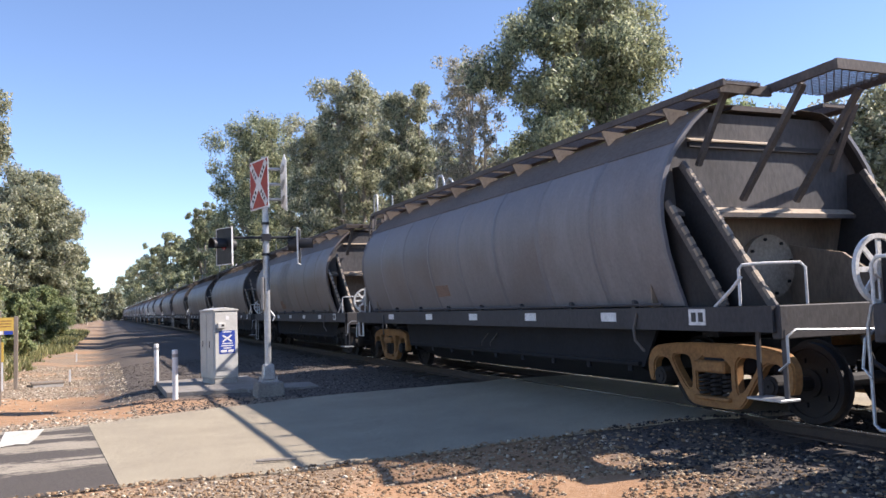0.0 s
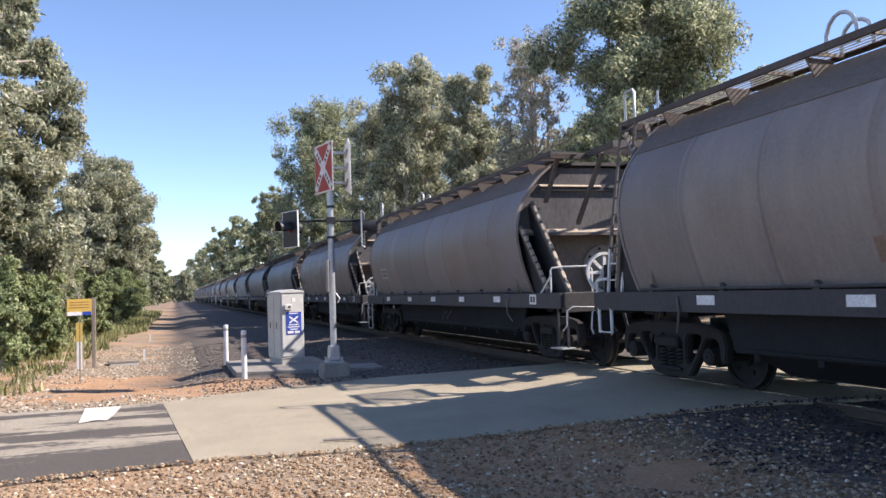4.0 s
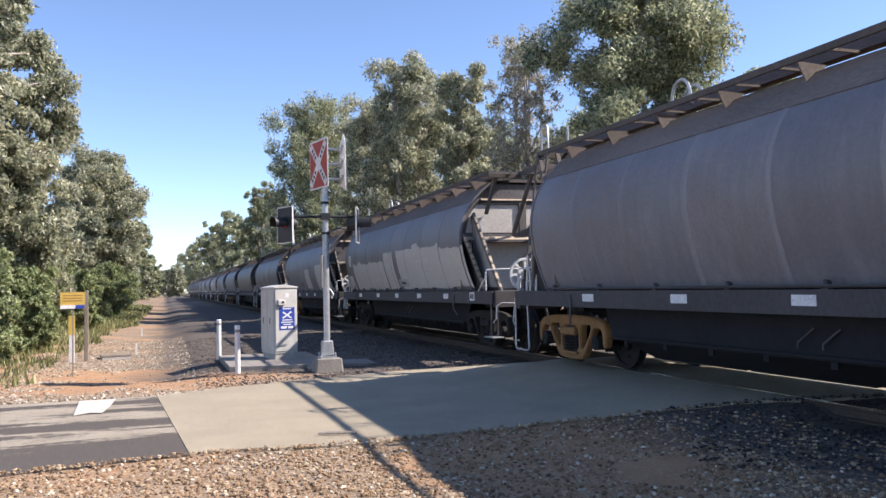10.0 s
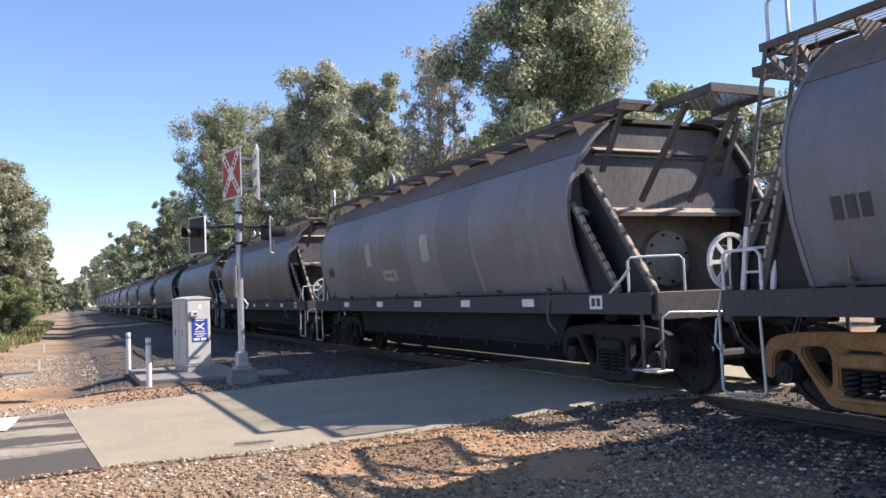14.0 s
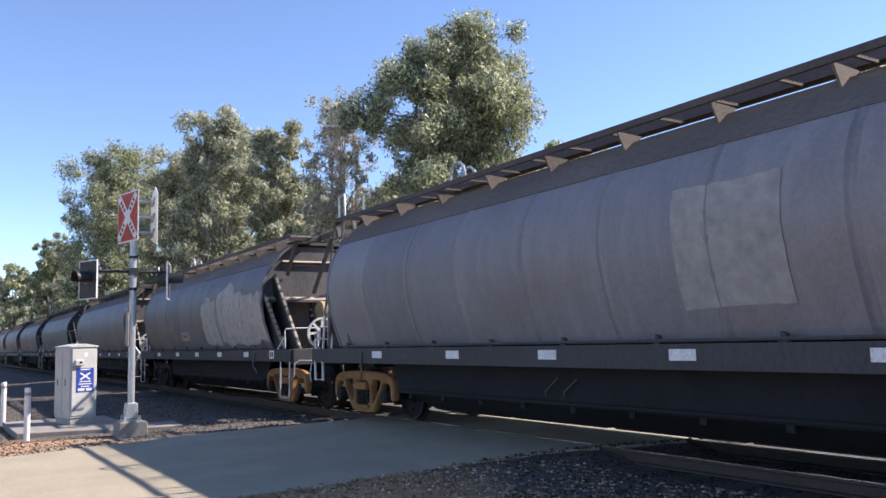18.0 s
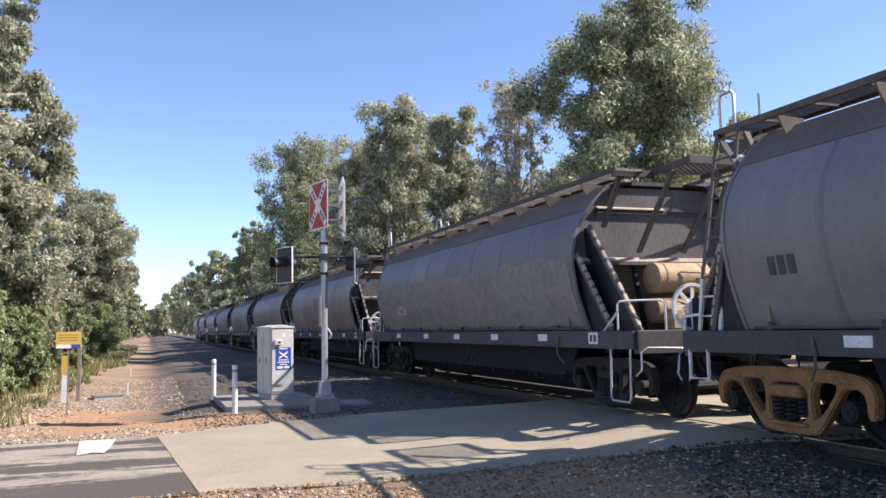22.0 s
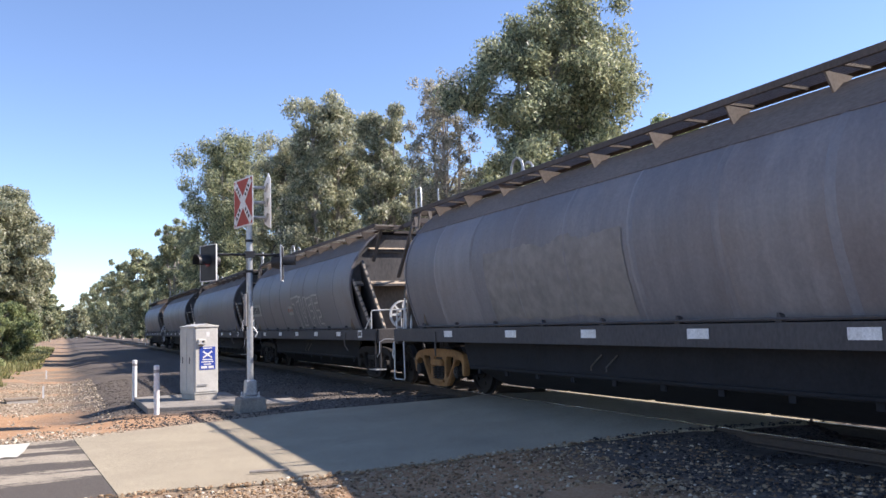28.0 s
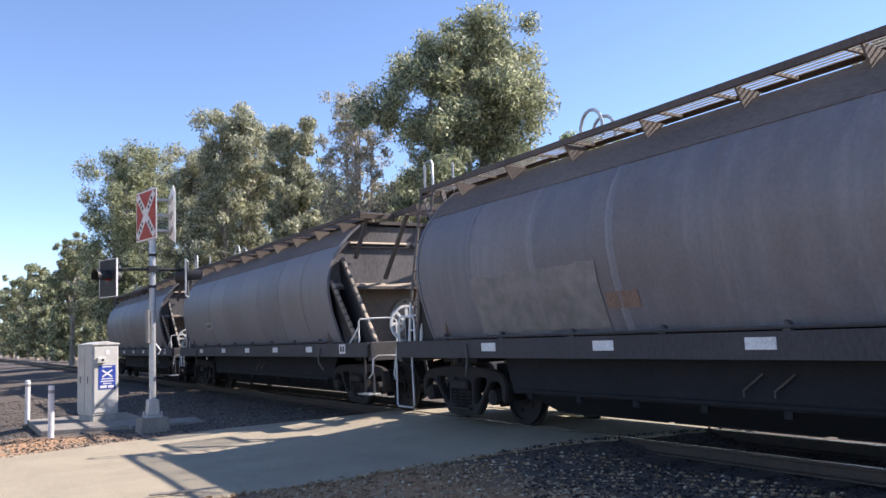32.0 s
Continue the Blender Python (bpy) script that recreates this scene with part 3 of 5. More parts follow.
            for a, c in (((s * 1.4, y0 - d * 0.04, 2.74), (s * 1.27, y0 - d * 1.16, 1.1)), ((s * 1.63, y0 - d * 0.03, 2.3), (s * 1.4, y0 - d * 0.62, 1.12))):
                a, c = Vector(a), Vector(c)
                sl = Build()
                sd = (c - a).cross(Vector((s, 0, 0))).normalized() * 0.034
                sd = sd if sd.z > 0 else -sd
                # pale bars along the strut stand for sunlight on its slots
                for i in range(9):
                    sl.bar(a.lerp(c, 0.06 + i * 0.103) + sd, a.lerp(c, 0.13 + i * 0.103) + sd, 0.034, 0.056, (s, 0, 0))
                tagged(part("strut_edge", sl, M["dusty"], parent), "pale dashes for sunlit slots along the strut edge", kind="stuff")
            part("platform_rib", Build().bar((s * 0.42, y0 - d * 0.9, 3.5), (s * 0.42, y0 + d * 0.1, 2.36), 0.07, 0.06), M["strut"], parent)
            part("corner_rib", Build().bar((s * 1.0, y0 - d * 0.35, 3.5), (s * 1.05, y0 + d * 0.1, 2.75), 0.07, 0.05), M["strut"], parent)
            if s < 0:
                part("end_plate", Build().box((s * 0.86, y0 - d * 0.5, 3.5), (0.74, 0.05, 0.11)), M["roof"], parent, bevel=0.006)
            part("platform_side", Build().bar((s * 0.5, y0 - d * 0.35, 3.53), (s * 0.5, y0 - d * 1.4, 3.56), 0.04, 0.1), M["roof"], parent)
        part("platform_edge", Build().bar((-0.52, y0 - d * 1.42, 3.56), (0.52, y0 - d * 1.42, 3.56), 0.04, 0.11), M["roof"], parent)
        ya, yb = sorted((y0 - d * 0.35, y0 - d * 1.4))
        part("platform_decking", mesh_deck(Build(), -0.48, 0.48, ya, yb, 3.56, 3.56), M["deck"], parent)
        part("headstock", Build().box((0, e * 6.84, 0.97), (3.1, 0.12, 0.32)), M["sill"], parent, bevel=0.01)
        # floor plate added to stop sun falling through the wagon gap
        part("end_deck", Build().box((0, e * 5.5, 1.09), (2.78, 1.06, 0.02)), M["sill"], parent)
        part("side_deck", Build().box((-1.45, e * 6.5, 1.115), (0.24, 0.66, 0.02)), M["sill"], parent)
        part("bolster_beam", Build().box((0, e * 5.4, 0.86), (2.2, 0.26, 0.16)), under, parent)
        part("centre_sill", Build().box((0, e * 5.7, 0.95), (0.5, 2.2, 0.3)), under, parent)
        part("coupler", Build().box((0, e * 7.05, 0.83), (0.2, 0.36, 0.2)).box((0.05, e * 7.26, 0.83), (0.3, 0.22, 0.28)).box((-0.12, e * 7.35, 0.83), (0.1, 0.12, 0.26)), M["bogie_dark"], parent, bevel=0.02)
        part("brake_hose", Build().tube([(-0.5, e * 6.9, 0.8), (-0.5, e * 7.0, 0.55), (-0.45, e * 7.2, 0.4), (-0.42, e * 7.38, 0.45)], 0.028, 6), M["black"], parent)
        part("uncoupling_rod", Build().tube([(-0.2, e * 7.05, 0.86), (-0.9, e * 7.02, 0.88), (-1.45, e * 6.98, 0.9), (-1.56, e * 6.98, 0.84), (-1.58, e * 7.0, 0.6), (-1.6, e * 6.9, 0.52)], 0.013, 6), M["galv"], parent, smooth=True)
        for s in (-1, 1):
            part("grab_handle", Build().tube([(s * 1.61, e * 4.75, 1.06), (s * 1.63, e * 4.7, 0.88), (s * 1.63, e * 4.72, 0.75), (s * 1.58, e * 4.82, 0.62)], 0.016, 6), M["strut"], parent)
    for s in (-1, 1):
        if reservoirs and s < 0:
            continue
        part("step_plate", Build().box((s * 1.52, -6.72, 0.24), (0.24, 0.44, 0.025)), M["galv"], parent, bevel=0.004)
        for y in (-6.55, -6.88):
            part("step_hanger", Build().bar((s * 1.5, y, 0.9), (s * 1.5, y, 0.24), 0.05, 0.02), M["sill"], parent)
    rail = [(-1.55, -6.02, 1.12), (-1.55, -6.28, 1.3), (-1.55, -6.36, 1.13)]
    part("handrail", Build().tube([(-1.52, -6.36, 1.13), (-1.52, -6.36, 1.5), (-1.51, -6.4, 1.54), (-1.3, -6.48, 1.55), (-0.95, -6.6, 1.55), (-0.9, -6.62, 1.5), (-0.9, -6.62, 1.12)], 0.016, 8), M["white"], parent, "bent white pipe handrail", smooth=True)
    part("hand_brace", Build().tube(rail[:2] + [(-1.53, -6.4, 1.42)], 0.018, 6), M["white"], parent)
    pl = part("code_plate", Build().box((-1.605, -5.8, 1.02), (0.008, 0.26, 0.17)), M["white"], parent, "white code plate")
    for i in (-0.06, 0.05):
        part("code_bar", Build().box((-1.611, -5.8 + i, 1.02), (0.004, 0.07, 0.1)), M["stencil"], pl)
    if reservoirs:
        for z, y, xa, xb, r in ((1.42, -5.72, -0.5, 0.78, 0.195), (1.92, -5.66, -0.45, 0.5, 0.24)):
            tk = Build().tube([(xa - 0.06, y, z), (xa, y, z), (xb, y, z), (xb + 0.06, y, z)], [r * 0.6, r, r, r * 0.6], 20)
            part("air_reservoir", tk, M["tank"], parent, "dusty ochre air reservoir", smooth=True)
            for i in (xa + 0.15, xb - 0.15):
                part("reservoir_strap", Build().ring((i, y, z), "x", r, r + 0.008, 0.03, 20), M["tank"], parent)
        for i, q in ((-0.1, 2.0), (0.2, 1.9)):
            part("air_pipe", Build().tube([(i, -5.9, q), (i + 0.35, -6.0, q - 0.02), (i + 0.7, -6.1, q - 0.2), (i + 0.9, -6.3, 1.5), (i + 0.9, -6.4, 1.14)], 0.012, 6), M["strut"], parent, smooth=True)
        part("front_stirrup", Build().tube([(-1.55, -6.2, 1.0), (-1.57, -6.2, 0.2), (-1.57, -6.24, 0.15), (-1.57, -6.66, 0.15), (-1.57, -6.7, 0.2), (-1.55, -6.7, 1.0)], 0.016, 8), M["galv"], parent, "bare steel stirrup step", smooth=True)
        for i in (-0.5, 0.5):
            part("reservoir_bracket", Build().bar((i, -5.25, 2.14), (i, -5.5, 1.12), 0.06, 0.06), M["under"], parent)
        part("air_pipe", Build().tube([(0.5, -5.7, 2.08), (0.9, -5.9, 2.0), (1.1, -6.1, 1.6), (1.25, -6.3, 1.3), (1.1, -6.6, 1.14)], 0.022, 6), M["black"], parent, smooth=True)
        part("brake_cylinder", Build().tube([(0.25, -6.2, 1.28), (0.25, -6.5, 1.28)], [0.17, 0.13], 14), M["tank"], parent, smooth=True)
        part("triple_valve", Build().box((-0.55, -6.35, 1.28), (0.2, 0.2, 0.3)).tube([(-0.7, -6.35, 1.3), (-0.4, -6.35, 1.3)], 0.09, 8), M["tank"], parent, bevel=0.02)
    else:
        nrm = Vector((0, -1, 0))
        c = Vector((0.22, FRONT + 0.43, 1.58))
        mc = part("manhole_cover", Build().tube([c - nrm * 0.02, c + nrm * 0.05], 0.4, 22), M["dusty"], parent, "round bolted manhole cover")
        side = Vector((1, 0, 0))
        up = nrm.cross(side)
        for i in range(8):
            a = i * math.pi / 4 + 0.2
            p = c + (side * math.cos(a) + up * math.sin(a)) * 0.34
            part("bolt", Build().tube([p + nrm * 0.045, p + nrm * 0.075], 0.022, 6), M["bogie_dark"], mc)
        part("brake_cylinder", Build().tube([(0.95, -6.1, 1.36), (0.95, -6.5, 1.36)], [0.22, 0.2], 14), M["bogie_dark"], parent, smooth=True)
        part("gusset_plate", Build().prism([(-4.95, 1.12), (-6.25, 1.12), (-6.25, 1.36), (-5.75, 1.7), (-4.95, 1.85)], "x", 0.62, 0.66), M["slope"], parent, "rusty brown gusset plate")
    # rear ladder, steps and hand brake
    ld = lambda z: 0.15 * (z - 1.1)
    for y in (6.36, 6.74):
        part("step_stile", Build().bar((-1.42, y, 1.1), (-1.42, y - ld(1.75), 1.75), 0.03, 0.05), M["white"], parent, "white painted stile")
        part("ladder_stile", Build().bar((-1.42, y - ld(1.75), 1.75), (-1.3, y - ld(3.5), 3.5), 0.03, 0.038), M["strut"], parent)
    for i in range(10):
        z = 1.3 + i * 0.235
        x = -1.42 + 0.12 * max(0, z - 1.75) / 1.75
        part("rung", Build().tube([(x, 6.36 - ld(z), z), (x, 6.74 - ld(z), z)], 0.014, 6), M["white"] if i < 2 else M["strut"], parent)
    part("roof_handrail", Build().tube([(-1.2, 6.43, 3.5), (-1.2, 6.43, 3.95), (-1.2, 6.4, 4.0), (-1.2, 6.22, 4.0), (-1.2, 6.18, 3.95), (-1.2, 6.18, 3.5)], 0.02, 8), M["galv"], parent, smooth=True)
    part("corner_brace", Build().bar((-1.22, BACK + 0.58, 3.5), (-1.4, BACK + 0.02, 2.98), 0.07, 0.03), M["strut"], parent)
    part("roof_post", Build().tube([(-0.8, 6.2, 3.5), (-0.8, 6.2, 4.0)], 0.018, 6), M["galv"], parent)
    if long_stirrup:
        part("stirrup", Build().tube([(-1.55, 6.9, 1.12), (-1.55, 6.95, 0.95), (-1.57, 6.93, 0.14), (-1.57, 6.88, 0.1), (-1.57, 6.42, 0.1), (-1.57, 6.37, 0.14), (-1.57, 6.4, 0.95)], 0.016, 8), M["galv"], parent, smooth=True)
        part("hand_hoop", Build().tube([(-1.5, 6.92, 1.1), (-1.5, 6.92, 1.46), (-1.5, 6.87, 1.52), (-1.5, 6.48, 1.52), (-1.5, 6.42, 1.46), (-1.5, 6.42, 1.1)], 0.017, 8), M["white"], parent, smooth=True)
    else:
        st = Build().tube([(-1.58, 6.4, 0.9), (-1.58, 6.4, 0.56), (-1.58, 6.74, 0.56), (-1.58, 6.74, 0.9)], 0.024, 6)
        part("stirrup", st, M["white"], parent, "white painted stirrup step")
        part("hand_hoop", Build().tube([(-1.5, 6.92, 1.1), (-1.5, 6.92, 1.3), (-1.5, 6.6, 1.32)], 0.02, 8), M["white"], parent)
    c = Vector((-1.33, 6.98, 1.42))
    hw = part("handwheel", Build().ring(c, "y", 0.265, 0.305, 0.04, 28), M["white"], parent, "white spoked handbrake wheel", smooth=True)
    part("hub", Build().tube([c + Vector((0, -0.05, 0)), c + Vector((0, 0.05, 0))], [0.1, 0.06], 14), M["white"], hw)
    for i in range(8):
        a = math.pi * i / 4
        w = Vector((math.cos(a), 0, math.sin(a)))
        part("spoke", Build().bar(c + w * 0.08, c + w * 0.28, 0.045, 0.02, (0, 1, 0)), M["white"], hw)
    part("handbrake_stand", Build().box((-1.3, 6.86, 1.28), (0.18, 0.12, 0.5)).tube([c + Vector((0, -0.12, 0)), c], 0.03, 8), M["under"], parent, bevel=0.01)
    part("brake_chain", Build().tube([(-1.34, 6.9, 1.15), (-1.36, 6.92, 0.9), (-1.33, 6.9, 0.7), (-1.2, 6.8, 0.5)], 0.014, 5), M["bogie_dark"], parent)
    part("lever_housing", Build().box((-0.7, 6.6, 1.24), (0.5, 0.3, 0.24)).tube([(-1.1, 6.6, 1.3), (-0.2, 6.6, 1.3)], 0.05, 8), M["under"], parent, bevel=0.02)


def painted_patch(w, y0, y1, z0, z1, mat, label, rough=0.05, seed=0):
    """A hand-rolled patch of paint that follows the bulging side, with an uneven outline."""
    b = Build()
    n = max(8, int((y1 - y0) / 0.06))
    rows = 10
    vs = []
    for i in range(n + 1):
        y = y0 + (y1 - y0) * i / n
        lo = z0 + rough * noise.noise((y * 1.7, seed, 1)) + rough * 0.4 * noise.noise((y * 9, seed, 2))
        hi = z1 + rough * 1.6 * noise.noise((y * 1.9, seed, 5)) + rough * 0.6 * noise.noise((y * 11, seed, 6))
        for j in range(rows + 1):
            z = lo + (hi - lo) * j / rows
            vs.append((-(side_x(z) + 0.009), y + 0.4 * rough * noise.noise((z * 4, seed, i)), z))
    b.add(vs, [(i * (rows + 1) + j, i * (rows + 1) + j + 1, (i + 1) * (rows + 1) + j + 1, (i + 1) * (rows + 1) + j) for i in range(n) for j in range(rows)])
    return part("paint_patch", b, mat, w, label, smooth=True)


def side_plate(w, y, z, wd, ht, bars, label, lettering="", ink="stencil"):
    """A pale stencil panel on the side with dark bars of writing, or with short plain wording."""
    b = Build()
    at = lambda u, v, o: (-(side_x(v) + o), u, v)
    b.add([at(y + wd / 2, z - ht / 2, 0.01), at(y - wd / 2, z - ht / 2, 0.01), at(y - wd / 2, z, 0.01), at(y - wd / 2, z + ht / 2, 0.01), at(y + wd / 2, z + ht / 2, 0.01), at(y + wd / 2, z, 0.01)], [(0, 1, 2, 5), (5, 2, 3, 4)])
    p = part("stencil_panel", b, M["worn"], w, label)
    if lettering:
        cu = bpy.data.curves.new("lettering", "FONT")
        cu.body, cu.size, cu.extrude, cu.align_x, cu.align_y = lettering, ht * 0.62, 0.001, "CENTER", "CENTER"
        cu.materials.append(M[ink])
        t = new("lettering", cu)
        t.parent = p
        tilt = math.atan2(side_x(z + 0.1) - side_x(z - 0.1), 0.2)
        t.matrix_basis = Matrix.Translation(at(y, z, 0.018)) @ Matrix.Rotation(radians(-90), 4, "Z") @ Matrix.Rotation(radians(90) + tilt, 4, "X")
    for i in range(bars):
        u = y + wd * 0.4 - (i + 0.5) * wd * 0.8 / bars
        s = wd * 0.5 / bars
        part("stencil_bar", Build().add([at(u + s / 2, z - ht * 0.28, 0.014), at(u - s / 2, z - ht * 0.28, 0.014), at(u - s / 2, z + ht * 0.28, 0.014), at(u + s / 2, z + ht * 0.28, 0.014)], [(0, 1, 2, 3)]), M["stencil"], p)
    return p


WHEELS = wheelset_meshes()
TRAIN = []


def make_wagon(label, mats, reservoirs, long_stirrup, striped, dark_brackets):
    w = thing("hopper_wagon", Matrix.Identity(4), label, "wagon", "hopper wagons of the train")
    wagon_body(w, reservoirs, long_stirrup, striped, dark_brackets)
    make_bogies(w, mats)
    return w


OCHRE_FRONT, OCHRE_REAR = {0, 12}, {0, 6, 8, 11, 13, 17}
TANKS = {5, 10, 11, 12, 14, 15}
STRIPED, DARK_BRACKETS = {2, 4, 8, 10, 12, 14, 15, 16, 18, 19}, {2, 4, 12, 14}     # walkways with tilted pale slats, and with dull brackets
SHORT = {0, 5, 13, 18, 11, 15, 20, 2, 7}                  # wagons with the short white stirrup
TONE = {12: 0.82, 7: 0.9, 14: 0.95, 13: 1.0, 1: 1.05, 2: 1.05, 18: 1.0, 10: 1.0, 0: 1.1}             # how fresh and dark each wagon's paint is
BROWN = {1, 2, 3, 4, 10, 15, 16}
proto = {}
for k in range(-2, 22):
    kind = (k in OCHRE_FRONT, k in OCHRE_REAR, k in TANKS, k not in SHORT, k in STRIPED, k in DARK_BRACKETS)
    m0 = pose(TRACK_X, 12.93 + PITCH * k, WAGON_Z)
    if kind in proto:
        w = copy_thing(proto[kind], m0)
    else:
        what = "air reservoirs on end" if kind[2] else "bolted manhole on end"
        bog = "ochre bogies" if kind[0] and kind[1] else "one ochre bogie" if kind[0] or kind[1] else "dark bogies"
        w = proto[kind] = make_wagon("grey steel hopper wagon, " + bog + ", " + what, [M["bogie_orange"] if o else M["bogie_dark"] for o in kind[:2]], *kind[2:])
        w.matrix_basis = m0
    f = TONE.get(k, 1.14)
    tint = (1.02, 0.98, 0.96) if k in BROWN else (0.89, 0.97, 1.11)
    for c in w.children:
        c.color = (f * tint[0], f * tint[1], f * tint[2], 1)
    TRAIN.append((k, w))
BY_NUMBER = dict(TRAIN)


# ---- paint patches, panels and lettering of single wagons ----
def lag(k):
    """How far a wagon's markings sit forward of their nominal place."""
    t = 1.56 * k + 0.5
    return -0.00102 * t * (28 - t) * (1 + 0.03 * (14 - t))


PALE, FADED = "patch of chalky grey paint", "faded grey paint patch"
for k, y0, y1, z0, z1, mat, label in (
        (7, 5.32, 5.67, 1.95, 2.31, "chalk", PALE), (7, 1.23, 5.11, 1.2, 1.99, "chalk", PALE), (7, 5.43, 6.36, 1.2, 1.64, "chalk", PALE), (7, 0.2, 1.14, 1.2, 2.2, "chalk", PALE), (7, -1.69, -0.2, 1.2, 2.19, "chalk", PALE), (7, -2.14, -1.69, 1.2, 2.3, "chalk", PALE), (7, -3.74, -2.14, 1.2, 2.15, "chalk", PALE), (7, -5.35, -3.75, 1.2, 2.1, "chalk", PALE),
        (8, -0.95, 0.22, 1.28, 2.1, "chalk", PALE), (8, -5.3, -2.42, 1.24, 2.25, "chalk", PALE), (8, 1.15, 1.8, 1.36, 1.56, "rust", "rust-brown paint patch"),
        (12, -1.9, -0.65, 1.25, 2.36, "worn", PALE), (12, -3.35, -2.0, 1.25, 2.58, "worn", PALE), (12, -5.32, -3.35, 1.25, 2.4, "worn", PALE), (12, 2.3, 3.55, 1.3, 1.98, "dustcoat", FADED),
        (11, -3.2, -2.0, 1.45, 2.6, "chalk2", FADED), (9, 2.39, 2.69, 1.82, 2.31, "worn", FADED), (9, -0.69, -0.31, 1.8, 2.29, "worn", FADED),
        (14, -5.2, 5.95, 1.2, 2.28, "dustcoat", "broad dusty brown paint patch"), (1, 0.0, 1.3, 1.3, 2.85, "dustcoat", FADED), (5, 2.35, 4.5, 1.35, 1.98, "dustcoat", FADED), (5, -0.5, 1.3, 1.3, 1.78, "chalk2", FADED), (5, -3.53, -2.4, 1.48, 2.14, "dustcoat", FADED), (5, -5.1, -3.87, 1.27, 2.0, "dustcoat", FADED),
        (5, -1.8, -1.28, 1.68, 1.92, "chalk2", FADED), (5, -1.28, -1.1, 1.51, 1.63, "chalk2", FADED), (15, -0.3, 0.86, 1.82, 2.45, "dustcoat", FADED), (15, 0.9, 1.55, 1.4, 1.6, "rust", "rust-brown paint patch"), (1, 1.1, 1.75, 1.3, 1.55, "rust", "rust-brown paint patch"), (0, 1.0, 1.6, 1.4, 1.6, "rust", "rust-brown paint patch"), (2, 1.2, 1.9, 1.35, 1.6, "rust", "rust-brown paint patch"),
        (17, -1.0, 2.6, 1.25, 2.3, "dustcoat", FADED), (19, 1.9, 4.45, 1.2, 1.95, "dustcoat", FADED), (19, 1.35, 1.85, 1.42, 1.58, "rust", "rust-brown paint patch"), (16, -2.5, 1.0, 1.2, 1.9, "dustcoat", FADED)):
    painted_patch(BY_NUMBER[k], y0 + lag(k), y1 + lag(k), z0, z1, M[mat], label, 0.15 if k == 12 else 0.03 if y1 - y0 < 1.5 else 0.07, k + y0)
for k, y, z, wd, ht, bars, words in ((9, 1.45, 1.6, 0.75, 0.22, 0, "80km/h"), (7, -0.35, 1.35, 0.83, 0.2, 0, "80 km/h"), (5, 1.52, 1.53, 0.85, 0.25, 0, "80km/h"), (14, 3.95, 1.66, 0.75, 0.22, 0, "80km/h"), (12, 1.35, 1.52, 0.8, 0.24, 0, "80km/h"),
                                     (18, 5.25, 1.83, 1.45, 0.4, 5, ""), (18, 0.42, 1.72, 0.52, 0.26, 0, "80 KMH"), (16, 3.9, 1.74, 0.75, 0.22, 4, ""), (10, 2.2, 1.7, 0.6, 0.2, 4, ""), (3, 4.6, 1.75, 0.7, 0.3, 4, ""), (20, 3.2, 1.7, 0.6, 0.2, 4, "")):
    side_plate(BY_NUMBER[k], y + lag(k), z, wd, ht, bars, "pale stencilled panel on the wagon side", words, "faded_red" if k in (5, 9, 12, 14, 18) else "stencil")
for k, y in ((1, 5.3), (4, 5.2), (8, 5.4), (14, 5.5), (13, 5.2), (9, 5.3)):
    for i in range(3):
        b = Build()
        u = y - 0.14 * i
        b.add([(-(side_x(v) + 0.01), u + o, v) for v, o in ((1.7, 0.05), (1.7, -0.05), (1.9, -0.05), (1.9, 0.05))], [(0, 1, 2, 3)])
        part("stencil_bar", b, M["stencil"], BY_NUMBER[k])


def pale_end(w):
    """Chalky paint on the front end sheets of one wagon, with its cross bracing."""
    y = FRONT + 0.155
    part("paint_patch", Build().prism([(-1.5, 2.36), (1.5, 2.36), (1.42, 2.72), (1.25, 2.95), (-1.25, 2.95), (-1.42, 2.72)], "y", y - 0.004, y), M["chalk"], w, PALE)
    part("paint_patch", Build().box((0, FRONT + 0.447, 1.66), (2.6, 0.004, 0.98)), M["chalk"], w, PALE)
    part("centre_post", Build().bar((-0.2, y - 0.03, 2.3), (-0.2, y - 0.03, 3.0), 0.17, 0.05, (0, 1, 0)), M["strut"], w, bevel=0.006)
    part("cross_brace", Build().bar((-0.12, y - 0.03, 2.34), (0.5, y - 0.03, 3.0), 0.09, 0.05, (0, 1, 0)), M["strut"], w, bevel=0.006)
    for q in (-1, 1):
        web = [(q * 1.386, FRONT - 0.04, 2.64), (q * 1.275, FRONT - 1.04, 1.2), (q * 1.275, FRONT + 0.3, 1.2), (q * 1.386, FRONT + 0.1, 2.64)]
        part("paint_patch", Build().add(web, [(0, 1, 2, 3)]), M["chalk2"], w, FADED)


pale_end(BY_NUMBER[7])


def spray_line(w, pts, r, mat):
    """A sprayed line on the bulging side."""
    b = Build()
    dense = []
    for (y0, z0), (y1, z1) in zip(pts, pts[1:]):
        n = max(1, int(math.hypot(y1 - y0, z1 - z0) / 0.08))
        dense += [(y0 + (y1 - y0) * i / n, z0 + (z1 - z0) * i / n) for i in range(n)]
    dense.append(pts[-1])
    for (y0, z0), (y1, z1) in zip(dense, dense[1:]):
        d = Vector((y1 - y0, z1 - z0)).normalized() * r
        b.add([(-(side_x(z) + 0.012), y, z) for y, z in ((y0 - d.y, z0 + d.x), (y1 - d.y, z1 + d.x), (y1 + d.y, z1 - d.x), (y0 + d.y, z0 - d.x))], [(0, 1, 2, 3)])
    return part("sprayed_line", b, mat, w, "sprayed outline on the wagon side")


